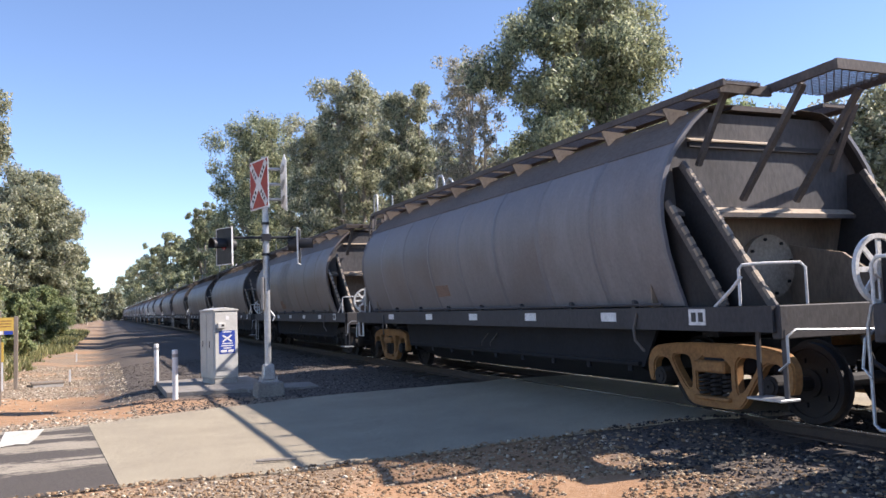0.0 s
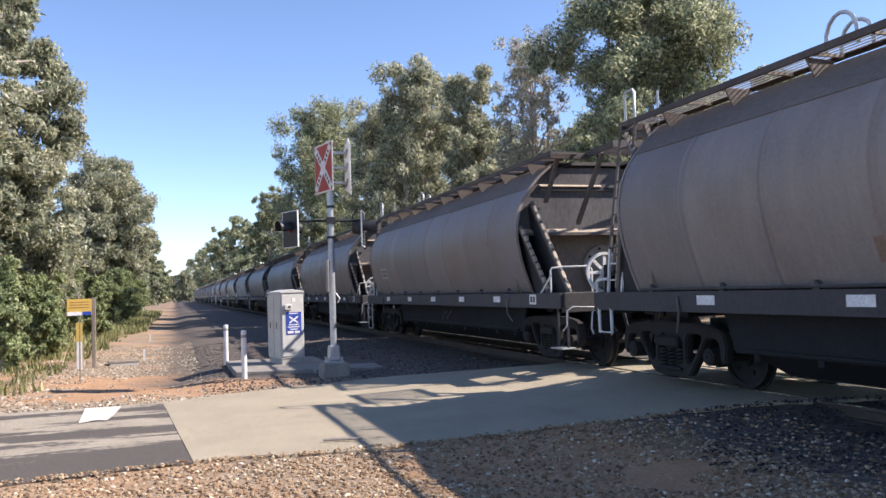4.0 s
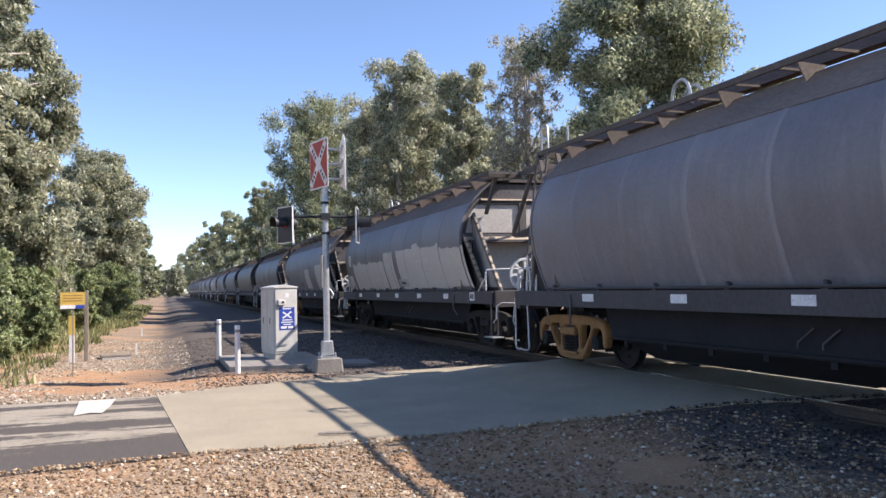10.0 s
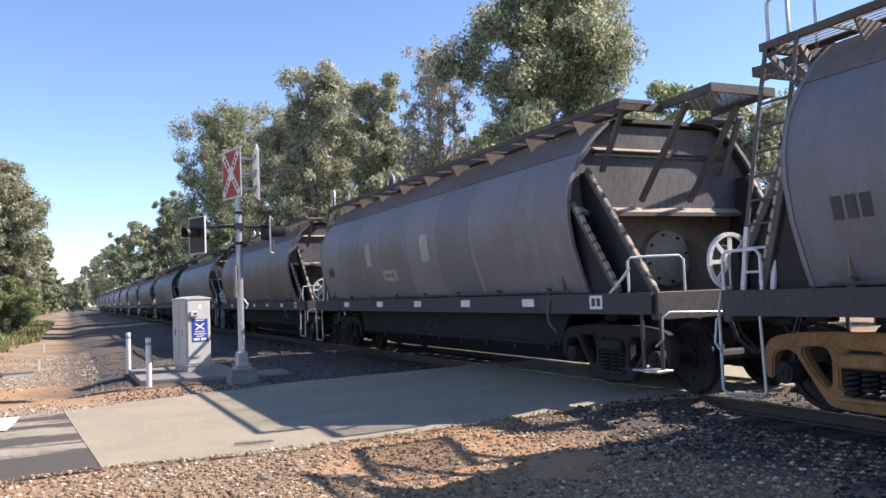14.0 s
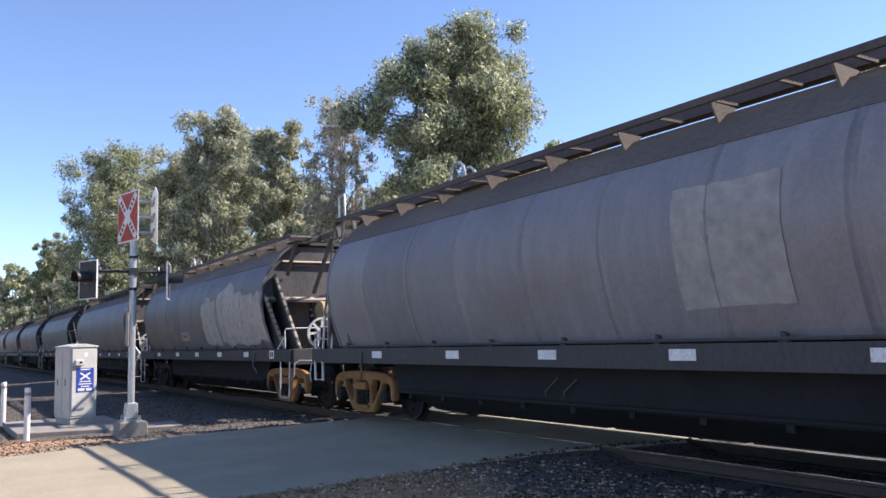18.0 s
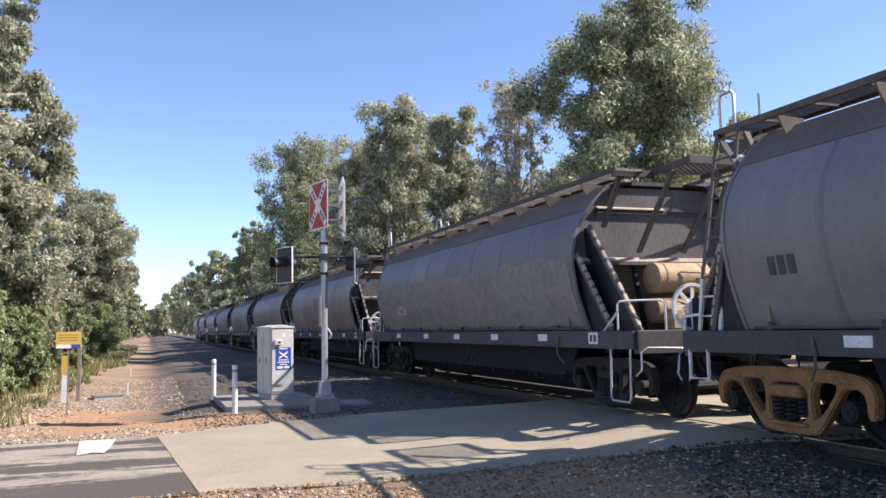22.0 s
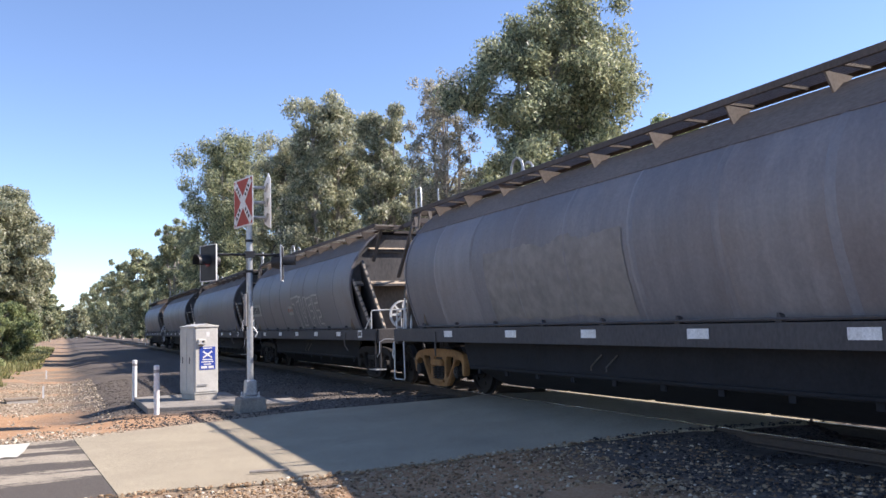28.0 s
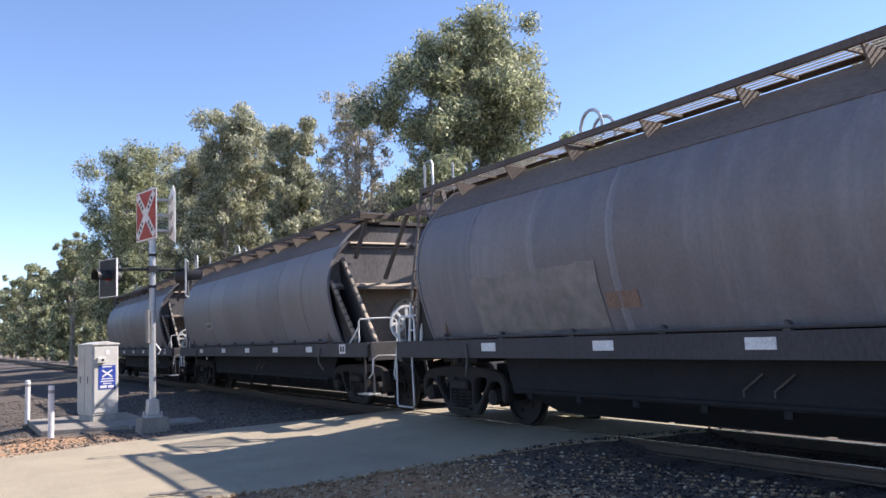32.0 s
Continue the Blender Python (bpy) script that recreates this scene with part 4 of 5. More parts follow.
LETTERS = (((0.19, 2.06), (-0.63, 2.12), (-0.66, 1.97), (-0.36, 1.94), (-0.38, 1.2), (-0.3, 1.2), (-0.12, 1.9), (0.15, 1.88), (0.19, 2.06)),
           ((-0.67, 2.08), (-0.9, 2.08), (-0.89, 1.49), (-1.0, 1.49), (-1.16, 2.05), (-1.38, 2.05), (-0.98, 1.26), (-0.71, 1.26), (-0.67, 2.08)),
           ((-1.41, 2.0), (-1.9, 2.04), (-1.91, 1.84), (-1.62, 1.81), (-1.67, 1.65), (-1.92, 1.66), (-1.94, 1.48), (-1.72, 1.44), (-1.73, 1.24), (-1.5, 1.25), (-1.41, 2.0)),
           ((-2.02, 2.07), (-2.55, 2.07), (-2.56, 1.86), (-2.26, 1.85), (-2.27, 1.65), (-2.59, 1.65), (-2.6, 1.49), (-2.31, 1.46), (-2.34, 1.29), (-2.65, 1.3), (-2.66, 1.16), (-2.16, 1.16), (-2.02, 2.07)))
for line in LETTERS:
    spray_line(BY_NUMBER[18], line, 0.024, M["sprayed"])

# wording on the sill of one wagon's rear end
plate = part("sill_panel", Build().box((-1.604, 6.16, 0.98), (0.006, 1.18, 0.11)), M["dusty"], BY_NUMBER[18], "pale panel with black wording")
for words, y in (("AIR RELEASE", 6.46), ("RESERVOIR", 5.88)):
    cu = bpy.data.curves.new("lettering", "FONT")
    cu.body, cu.size, cu.extrude, cu.align_x, cu.align_y = words, 0.075, 0.001, "CENTER", "CENTER"
    cu.materials.append(M["stencil"])
    tx = new("lettering", cu)
    tx.parent = plate
    tx.matrix_basis = Matrix.Translation((-1.61, y, 0.98)) @ Matrix.Rotation(radians(-90), 4, "Z") @ Matrix.Rotation(radians(90), 4, "X")


# ---- ground ----
def lerp(x, pts):
    if x <= pts[0][0]:
        return pts[0][1]
    for (a, u), (b, v) in zip(pts, pts[1:]):
        if x <= b:
            return u + (v - u) * (x - a) / (b - a)
    return pts[-1][1]


def bed(x, y):
    """Height of the ballast bank across the track; beyond the road the path lies lower."""
    d = abs(x - TRACK_X)
    z = lerp(d, ((1.5, RAIL_Z - 0.17), (2.6, 0.1), (3.6, 0.02), (4.4, 0.0)))
    low = lerp(x, ((-3.5, -0.12), (-1.5, -0.2), (0.1, -0.26), (1.0, -0.06), (2.2, 0.0)))
    return z + low * min(1, max(0, (y - 14.7) / 4.3)) - 0.11 * min(1, max(0, 8.2 - y)) * min(1, max(0, x - 1.8)) * min(1, max(0, 6.4 - x))


ROAD_Z = ((3.0, 0.0), (5.0, 0.06), (6.0, 0.16), (6.9, 0.225), (8.6, 0.225), (10.8, 0.1), (14, 0.02))


def road_far(x):
    return lerp(x, ((-0.04, 13.6), (0.8, 14.0), (1.83, 14.4), (3.5, 14.85), (5.0, 14.7), (6.4, 13.6), (9, 13.2), (30, 14)))


def road_near(x):
    return lerp(x, ((-1.4, 8.4), (0.31, 8.62), (1.67, 8.45), (3.2, 8.5), (4.8, 8.48), (5.5, 8.25), (6.2, 8.0), (7.0, 7.6), (9, 7.2), (30, 7)))


def ground_z(x, y):
    z = bed(x, y)
    on = min(1, max(0, 1 - max(y - road_far(x), road_near(x) - y, 0) / 0.9))
    zr = lerp(x, ROAD_Z) - 0.014
    z = z * (1 - on) + zr * on
    n = noise.noise((x * 0.55, y * 0.55, 0)) * 0.05 + noise.noise((x * 2.1, y * 2.1, 4)) * 0.018
    return z + n * (1 - on) * 0.8 - 0.01 * (1 - on)


def axis_steps(stops):
    out = [stops[0][0]]
    for (a, s), (b, _) in zip(stops, stops[1:]):
        n = max(1, round((b - a) / s))
        out += [a + (b - a) * (i + 1) / n for i in range(n)]
    return out


def ground_material():
    m, t, b = shader("ground_gravel", 0.95, 0, 0.15)
    v = coords(t)
    n1, n2, n3 = noise_of(t, v, 0.45, 5), noise_of(t, v, 3.0, 5), noise_of(t, v, 30.0, 4, 0.7)
    vor = node(t, "TexVoronoi", Scale=26.0)
    t.links.new(v, vor.inputs["Vector"])
    def near(px, py, r0, r1):
        """One inside a worn spot of the ground, nothing outside it."""
        dv = t.nodes.new("ShaderNodeVectorMath")
        dv.operation = "DISTANCE"
        dv.inputs[1].default_value = (px, py, 0)
        t.links.new(v, dv.inputs[0])
        q = node(t, "MapRange", **{"From Min": r0, "From Max": r1, "To Min": 0.4, "To Max": 0.0})
        t.links.new(dv.outputs["Value"], q.inputs[0])
        return q.outputs[0]

    def plus(a, c):
        q = node(t, "Math")
        q.operation = "ADD"
        t.links.new(a, q.inputs[0])
        t.links.new(c, q.inputs[1])
        return q.outputs[0]

    worn = plus(plus(n1, near(4.2, 7.2, 0.6, 2.2)), near(-0.6, 18.0, 1.8, 4.0))
    soil = ramp(t, n2, ((0.3, (0.205, 0.14, 0.083)), (0.7, (0.335, 0.245, 0.155))))
    orange = ramp(t, n2, ((0.3, (0.38, 0.19, 0.08)), (0.7, (0.54, 0.3, 0.14))))
    c = mix(t, ramp(t, worn, ((0.47, (0, 0, 0)), (0.6, (1, 1, 1)))), soil, orange)
    stones = ramp(t, vor.outputs["Color"], ((0.2, (0.12, 0.09, 0.065)), (0.5, (0.28, 0.212, 0.148)), (0.9, (0.5, 0.42, 0.32))))
    c = mix(t, mix(t, ramp(t, worn, ((0.55, (0, 0, 0)), (0.75, (0.8,) * 3))), ramp(t, n2, ((0.4, (0.15,) * 3), (0.62, (0.65,) * 3))), (0.1, 0.1, 0.1)), c, stones)
    # the ballast bank beside the rails
    sx = node(t, "SeparateXYZ")
    t.links.new(v, sx.inputs[0])
    d = node(t, "Math")
    d.operation = "SUBTRACT"
    d.inputs[1].default_value = TRACK_X
    t.links.new(sx.outputs[0], d.inputs[0])
    a = node(t, "Math")
    a.operation = "ABSOLUTE"
    t.links.new(d.outputs[0], a.inputs[0])
    wob = node(t, "Math")
    wob.operation = "MULTIPLY_ADD"
    wob.inputs[1].default_value = 2.4
    t.links.new(n1, wob.inputs[0])
    t.links.new(a.outputs[0], wob.inputs[2])
    ball = ramp(t, vor.outputs["Color"], ((0.2, (0.032, 0.029, 0.027)), (0.6, (0.072, 0.064, 0.058)), (0.95, (0.14, 0.124, 0.11))))
    zone = node(t, "MapRange", **{"From Min": 14.0, "From Max": 18.0, "To Min": 0.0, "To Max": 5.4})
    t.links.new(sx.outputs[1], zone.inputs[0])
    less = node(t, "Math")
    less.operation = "SUBTRACT"
    t.links.new(wob.outputs[0], less.inputs[0])
    t.links.new(zone.outputs[0], less.inputs[1])
    mr = node(t, "MapRange", **{"From Min": 3.0, "From Max": 4.2, "To Min": 1.0, "To Max": 0.0})
    t.links.new(less.outputs[0], mr.inputs[0])
    c = mix(t, mr.outputs[0], c, ball)
    c = mix(t, 0.25, c, ramp(t, n3, ((0.3, (0.08, 0.06, 0.05)), (0.75, (0.5, 0.42, 0.35)))))
    t.links.new(c, b.inputs["Base Color"])
    bump(t, b, n3, 0.6, 0.02)
    return m


xs = axis_steps(((-900, 150), (-60, 12), (-12, 0.7), (-5, 0.25), (11, 0.5), (18, 8), (60, 120), (900, 1)))
ys = axis_steps(((-300, 60), (-12, 1.5), (0, 0.3), (3, 0.25), (26, 0.5), (45, 2.5), (130, 20), (400, 200), (1600, 1)))
gb = Build()
gb.v = [(x, y, ground_z(x, y)) for y in ys for x in xs]
nx = len(xs)
gb.f = [(j * nx + i, j * nx + i + 1, (j + 1) * nx + i + 1, (j + 1) * nx + i) for j in range(len(ys) - 1) for i in range(nx - 1)]
ground = new("ground", gb.mesh("ground", ground_material(), True))
tagged(ground, "gravel and orange dirt ground with dark ballast beside the rails", "ground", kind="structure")


def joint_x(y):
    return -0.04 + (13.56 - y) / (13.56 - 8.64) * 0.35


def road_slab(name, x0, x1, far, near, mat, lift, label):
    b = Build()
    xsr = [x0 + (x1 - x0) * i / 160 for i in range(161)]
    m = 16
    top = []
    for x in xsr:
        f, n = far(x), near(x)
        for j in range(m + 1):
            y = n + (f - n) * j / m
            if j in (0, m):
                y += noise.noise((x * 1.3, j, 1.7)) * 0.1 + noise.noise((x * 5, j, 5)) * 0.07
            xj = x + (joint_x(y) - 0.14) * max(0, 1 - abs(x - 0.14) / 1.5)
            top.append((xj, y, lerp(x, ROAD_Z) + lift + noise.noise((x * 0.8, y * 0.8, 2)) * 0.006))
    low = [(x, y, z - 0.12) for x, y, z in top]
    q = len(top)
    k = m + 1
    fs = []
    for i in range(160):
        for j in range(m):
            a = (i * k + j, i * k + j + 1, (i + 1) * k + j + 1, (i + 1) * k + j)
            fs.append(a)
        for j in (0, m):
            fs.append((i * k + j, (i + 1) * k + j, q + (i + 1) * k + j, q + i * k + j))
    for i in (0, 160):
        for j in range(m):
            fs.append((i * k + j, i * k + j + 1, q + i * k + j + 1, q + i * k + j))
    b.add(top + low, fs)
    ob = new(name, b.mesh(name, mat, False))
    return tagged(ob, label, "road", kind="structure")


def asphalt(name, dark, light, patchy):
    m, t, b = shader(name, 0.9, 0, 0.25)
    v = coords(t)
    n1, n3 = noise_of(t, v, 0.9, 5, 0.65), noise_of(t, v, 70.0, 3, 0.7)
    st = coords(t, (0.28, 1.3, 1))
    n2 = noise_of(t, st, 1.1, 5, 0.6)
    c = ramp(t, n1, ((0.3, dark), (0.7, light)))
    if patchy:
        sx = node(t, "SeparateXYZ")
        t.links.new(v, sx.inputs[0])
        edge = node(t, "MapRange", **{"From Min": 8.7, "From Max": 10.2, "To Min": 0.16, "To Max": 0.0})
        t.links.new(sx.outputs[1], edge.inputs[0])
        fray = noise_of(t, coords(t, (0.5, 1, 1)), 14.0, 4, 0.7)
        add = node(t, "Math")
        add.operation = "MULTIPLY_ADD"
        add.inputs[1].default_value = 0.22
        t.links.new(fray, add.inputs[0])
        t.links.new(n2, add.inputs[2])
        tot = node(t, "Math")
        tot.operation = "ADD"
        t.links.new(add.outputs[0], tot.inputs[0])
        t.links.new(edge.outputs[0], tot.inputs[1])
        c = mix(t, ramp(t, tot.outputs[0], ((0.57, (0, 0, 0)), (0.62, (0.95,) * 3))), c, (0.085, 0.074, 0.066))
    c = mix(t, 1.0, c, ramp(t, n3, ((0.3, (0.55, 0.55, 0.56)), (0.5, (1.0, 1.0, 1.0)), (0.72, (1.5, 1.48, 1.42)))), "MULTIPLY")
    t.links.new(c, b.inputs["Base Color"])
    bump(t, b, n3, 0.5, 0.01)
    return m


A_NEW = asphalt("pale_chip_seal", (0.29, 0.25, 0.185), (0.375, 0.325, 0.235), False)
A_OLD = asphalt("old_patched_asphalt", (0.27, 0.235, 0.185), (0.36, 0.315, 0.245), True)


road_slab("road_1", 0.14, 26, road_far, road_near, A_NEW, 0.012, "pale chip-seal road surface over the level crossing")
road_slab("road_2", -14, 0.14, lambda x: 13.62 + 0.0 * x, lambda x: road_near(x) - 0.02, A_OLD, 0.006, "old patched asphalt road with dark stains")
patch = Build().add([(-1.13, 13.45, 0.02), (-0.62, 13.4, 0.02), (-0.66, 12.5, 0.02), (-0.72, 11.95, 0.02), (-0.86, 12.05, 0.02), (-1.06, 11.85, 0.02)], [(0, 1, 2, 3, 4, 5)])
tagged(new("road_marking", patch.mesh("road_marking", M["cream"])), "worn white painted block on the asphalt", "road marking", kind="structure")

# track
for s in (-1, 1):
    rl = Build()
    x = TRACK_X + s * 0.63
    rl.prism([(x - 0.06, RAIL_Z - 0.15), (x + 0.06, RAIL_Z - 0.15), (x + 0.055, RAIL_Z - 0.135), (x + 0.012, RAIL_Z - 0.12), (x + 0.012, RAIL_Z - 0.04), (x + 0.033, RAIL_Z - 0.03),
              (x + 0.033, RAIL_Z - 0.003), (x - 0.033, RAIL_Z - 0.003), (x - 0.033, RAIL_Z - 0.03), (x - 0.012, RAIL_Z - 0.04), (x - 0.012, RAIL_Z - 0.12), (x - 0.055, RAIL_Z - 0.135)], "y", -120, 600)
    r = tagged(new("rail", rl.mesh("rail", M["rail"])), "rusty steel rail with a polished running head", "rail", "rails", "structure")
    part("rail_head", Build().box((x, 240, RAIL_Z - 0.001), (0.05, 720, 0.004)), M["railtop"], r)
sl = Build()
for i in range(560):
    y = -60 + i * 0.66
    if not 6.8 < y < 13.4:
        sl.box((TRACK_X + random.uniform(-0.03, 0.03), y, RAIL_Z - 0.23), (2.3, 0.23, 0.15), Matrix.Rotation(random.uniform(-0.02, 0.02), 3, "Z"))
tagged(new("sleepers", sl.mesh("sleepers", M["sleeper"])), "weathered timber sleepers under the rails", "sleepers", kind="stuff")


# ---- crossing furniture ----
def eye_yaw(deg):
    return Matrix.Rotation(radians(deg), 4, "Z")


def sub(name, parent, at):
    ob = new(name)
    ob.parent, ob.matrix_basis = parent, at
    return ob


def crossing_signal():
    g = thing("crossing_signal", pose(3.08, 15.95, 0), "level crossing signal mast with red target board and flashing lights", "crossing signal")
    part("footing", Build().prism([(-0.28, -0.1), (0.28, -0.1), (0.24, 0.27), (-0.24, 0.27)], "y", -0.26, 0.26), M["concrete_dark"], g, "rough concrete footing block", bevel=0.02)
    part("base_flange", Build().box((0, 0, 0.285), (0.32, 0.32, 0.03)), M["galv"], g)
    part("base_casting", Build().prism([(-0.12, 0.3), (0.12, 0.3), (0.1, 0.6), (-0.1, 0.6)], "y", -0.11, 0.11), M["galv"], g, bevel=0.02)
    for i in (-1, 1):
        for j in (-1, 1):
            part("bolt", Build().tube([(i * 0.135, j * 0.135, 0.29), (i * 0.135, j * 0.135, 0.37)], 0.018, 6), M["galv"], g)
    part("mast", Build().tube([(0, 0, 0.3), (0, 0, 4.6)], 0.062, 18), M["galv"], g, smooth=True)
    for z in (2.7, 3.02, 3.3):
        part("clamp", Build().ring((0, 0, z), "z", 0.06, 0.078, 0.05, 16), M["black"], g)
    # red target board with white border and cross
    b = sub("target_board", g, Matrix.Translation((-0.11, -0.02, 4.06)) @ eye_yaw(-77))
    part("board", Build().box((0, 0, 0), (0.88, 0.012, 0.96)), M["white"], b, bevel=0.004)
    part("red_face", Build().box((0, -0.009, 0), (0.82, 0.004, 0.90)), M["red"], b, "faded red reflective face")
    for s in (-1, 1):
        a = math.atan2(0.8 * s, 0.72)
        m = Matrix.Rotation(-a, 3, "Y")
        arm = part("cross_blade", Build().box((0, -0.013 - 0.002 * (s + 1), 0), (1.1, 0.004, 0.145), m), M["white"], b, "white crossbuck blade")
        for i in (-0.4, -0.3, -0.2, 0.2, 0.3, 0.4):
            part("lettering_bar", Build().box(m @ Vector((i, 0, 0)) + Vector((0, -0.0175 - 0.002 * (s + 1), 0)), (0.055, 0.002, 0.075), m), M["stencil"], arm)
    # second board seen on edge, on three arms
    b = sub("sight_board", g, Matrix.Translation((0.37, 0.0, 4.08)) @ eye_yaw(-90))
    part("panel", Build().prism([(-0.28, -0.4), (0.28, -0.56), (0.28, 0.42), (0.1, 0.58), (-0.28, 0.4)], "y", -0.006, 0.006), M["white"], b)
    for i in range(3):
        z = -0.3 + 0.3 * i
        part("bracket_arm", Build().tube([(-0.05, -0.43, z), (-0.05, -0.005, z)], 0.032, 8), M["galv"], b)
        part("clip", Build().tube([(-0.05, -0.04, z - 0.08), (0.12, -0.03, z + 0.06)], 0.022, 6), M["galv"], b)
    part("cross_arm", Build().tube([(-0.75, 0, 3.03), (0.66, 0, 3.03)], 0.026, 8).box((0, 0, 3.03), (0.17, 0.17, 0.13)), M["black"], g)
    for x, y, yaw in ((-0.78, -0.02, -68), (0.64, 0, 72)):
        h = sub("light_head", g, Matrix.Translation((x, y, 2.86)) @ eye_yaw(yaw))
        part("backboard", Build().box((0, 0, 0), (0.56, 0.02, 0.68)), M["black"], h, bevel=0.004)
        for q in ((0.285, 0, 0.014, 0.7), (-0.285, 0, 0.014, 0.7), (0, 0.345, 0.58, 0.014), (0, -0.345, 0.58, 0.014)):
            part("border", Build().box((q[0], -0.004, q[1]), (q[2], 0.028, q[3])), M["white"], h)
        part("lamp_housing", Build().tube([(0, 0.01, 0.03), (0, 0.2, 0.03)], [0.15, 0.11], 16), M["black"], h, smooth=True)
        part("lens", Build().tube([(0, -0.012, 0.03), (0, -0.022, 0.03)], 0.105, 20), M["lens"], h)
        n = 16
        vs = []
        for i in range(n + 1):
            a = math.pi * (i / n) * 1.3 - 0.15 * math.pi
            for r in (0.118, 0.126):
                vs += [(r * math.cos(a), -0.012, 0.03 + r * math.sin(a)), (r * math.cos(a), -0.3 + 0.03 * abs(math.cos(a)), 0.03 + r * math.sin(a))]
        hood = Build().add(vs, [q for i in range(n) for q in ((4 * i, 4 * i + 1, 4 * i + 5, 4 * i + 4), (4 * i + 2, 4 * i + 6, 4 * i + 7, 4 * i + 3), (4 * i + 1, 4 * i + 3, 4 * i + 7, 4 * i + 5))])
        part("hood", hood, M["black"], h, smooth=True)
        part("cable", Build().tube([(0, 0.15, 0.12), (0.02, 0.2, 0.25), (0.0, 0.1, 0.4)], 0.014, 6), M["black"], h)
    part("mast_plate", Build().box((-0.09, -0.02, 1.95), (0.03, 0.2, 0.62)), M["chalk2"], g, "narrow grey plate on the mast", bevel=0.006)
    part("bell_bracket", Build().tube([(0.06, 0, 1.62), (0.14, -0.02, 1.5), (0.1, -0.02, 1.42)], 0.018, 6), M["galv"], g)
    return g


crossing_signal()


def relay_cabinet():
    g = thing("equipment_cabinet", pose(2.55, 18.95, 0.065) @ eye_yaw(14), "pale grey steel equipment cabinet on a concrete slab", "equipment cabinet")
    part("plinth", Build().box((0, 0, 0.06), (0.5, 0.76, 0.12)), M["concrete"], g, "dark weathered plinth")
    part("body", Build().box((0, 0, 0.85), (0.55, 0.8, 1.46)), M["cabinet"], g, bevel=0.012)
    part("cap", Build().prism([(-0.29, 1.58), (0.29, 1.58), (0.29, 1.61), (0.0, 1.66), (-0.29, 1.61)], "y", -0.43, 0.43), M["cabinet"], g, bevel=0.006)
    part("front_door", Build().box((0, -0.409, 0.86), (0.5, 0.016, 1.38)), M["cabinet"], g, bevel=0.006)
    for y in (-0.2, 0.2):
        d = part("side_door", Build().box((-0.282, y, 0.86), (0.014, 0.37, 1.36)), M["cabinet"], g, bevel=0.005)
        part("door_slot", Build().box((-0.292, y + 0.02, 0.86), (0.008, 0.03, 0.14)), M["black"], d)
    lb = part("notice", Build().box((0.02, -0.421, 0.9), (0.36, 0.006, 0.5)), M["blue"], g, "blue notice with a white cross and rows of writing")
    for s in (-1, 1):
        part("cross_stroke", Build().box((0.02, -0.426 - 0.001 * s, 0.98), (0.25, 0.003, 0.035), Matrix.Rotation(s * 0.6, 3, "Y")), M["white"], lb)
    for z, wd in ((1.12, 0.2), (0.87, 0.24), (0.82, 0.28), (0.77, 0.18)):
        part("writing_bar", Build().box((0.02, -0.426, z), (wd, 0.002, 0.022)), M["white"], lb)
    for x, wd in ((-0.06, 0.14), (0.1, 0.12)):
        part("number_bar", Build().box((x, -0.426, 0.705), (wd, 0.002, 0.055)), M["white"], lb)
    part("lock_box", Build().box((-0.12, -0.45, 1.26), (0.18, 0.08, 0.12)), M["cabinet"], g, bevel=0.012)
    part("lock_eye", Build().box((-0.1, -0.494, 1.27), (0.05, 0.008, 0.04)), M["black"], g)
    part("paper_tag", Build().box((0.03, -0.42, 1.42), (0.08, 0.004, 0.1)), M["white"], g)
    part("vent_plate", Build().box((-0.1, -0.425, 0.32), (0.2, 0.02, 0.04)), M["galv"], g)
    return g


relay_cabinet()
slab = Build().prism([(1.32, 17.35), (2.85, 17.0), (2.85, 16.75), (4.2, 16.55), (4.28, 17.6), (3.4, 17.8), (3.4, 20.5), (1.3, 20.5)], "z", -0.3, 0.065)
tagged(new("concrete_slab", slab.mesh("concrete_slab", M["concrete_dark"], bevel=0.01)), "low concrete slab under the equipment cabinet", "concrete slab")
for x, y in ((1.45, 16.87), (1.32, 20.7)):
    g = thing("bollard", pose(x, y, 0.0), "white painted steel bollard post beside the slab", "bollard", "bollards")
    part("post", Build().tube([(0, 0, -0.3), (0, 0, 0.9)], 0.055, 14), M["white"], g, smooth=True)
    part("top_cap", Build().tube([(0, 0, 0.9), (0, 0, 0.925)], [0.058, 0.045], 14), M["white"], g, smooth=True)
    part("band", Build().tube([(0, 0, 0.78), (0, 0, 0.84)], 0.057, 14), M["chalk2"], g)

# notice, marker posts, pit and pegs by the path
g = thing("notice_sign", pose(-1.85, 19.8, -0.2) @ eye_yaw(6), "yellow and white notice board on a thin steel post", "sign")
part("post", Build().bar((0, 0, -0.1), (0, 0, 1.98), 0.05, 0.03), M["wood"], g)
bd = part("board", Build().box((0.0, -0.03, 1.68), (0.5, 0.008, 0.36)), M["yellow"], g, "faded yellow notice panel")
part("lower_strip", Build().box((-0.1, -0.036, 1.54), (0.3, 0.004, 0.08)), M["white"], bd)
part("badge", Build().box((0.15, -0.036, 1.54), (0.18, 0.004, 0.08)), M["blue"], bd)
for i in range(3):
    part("writing_bar", Build().box((0, -0.036, 1.79 - i * 0.06), (0.4, 0.003, 0.018)), M["bogie_orange"], bd)
g = thing("marker_post", pose(-2.25, 23.6, -0.2), "yellow and white cable marker post in dry grass", "marker post")
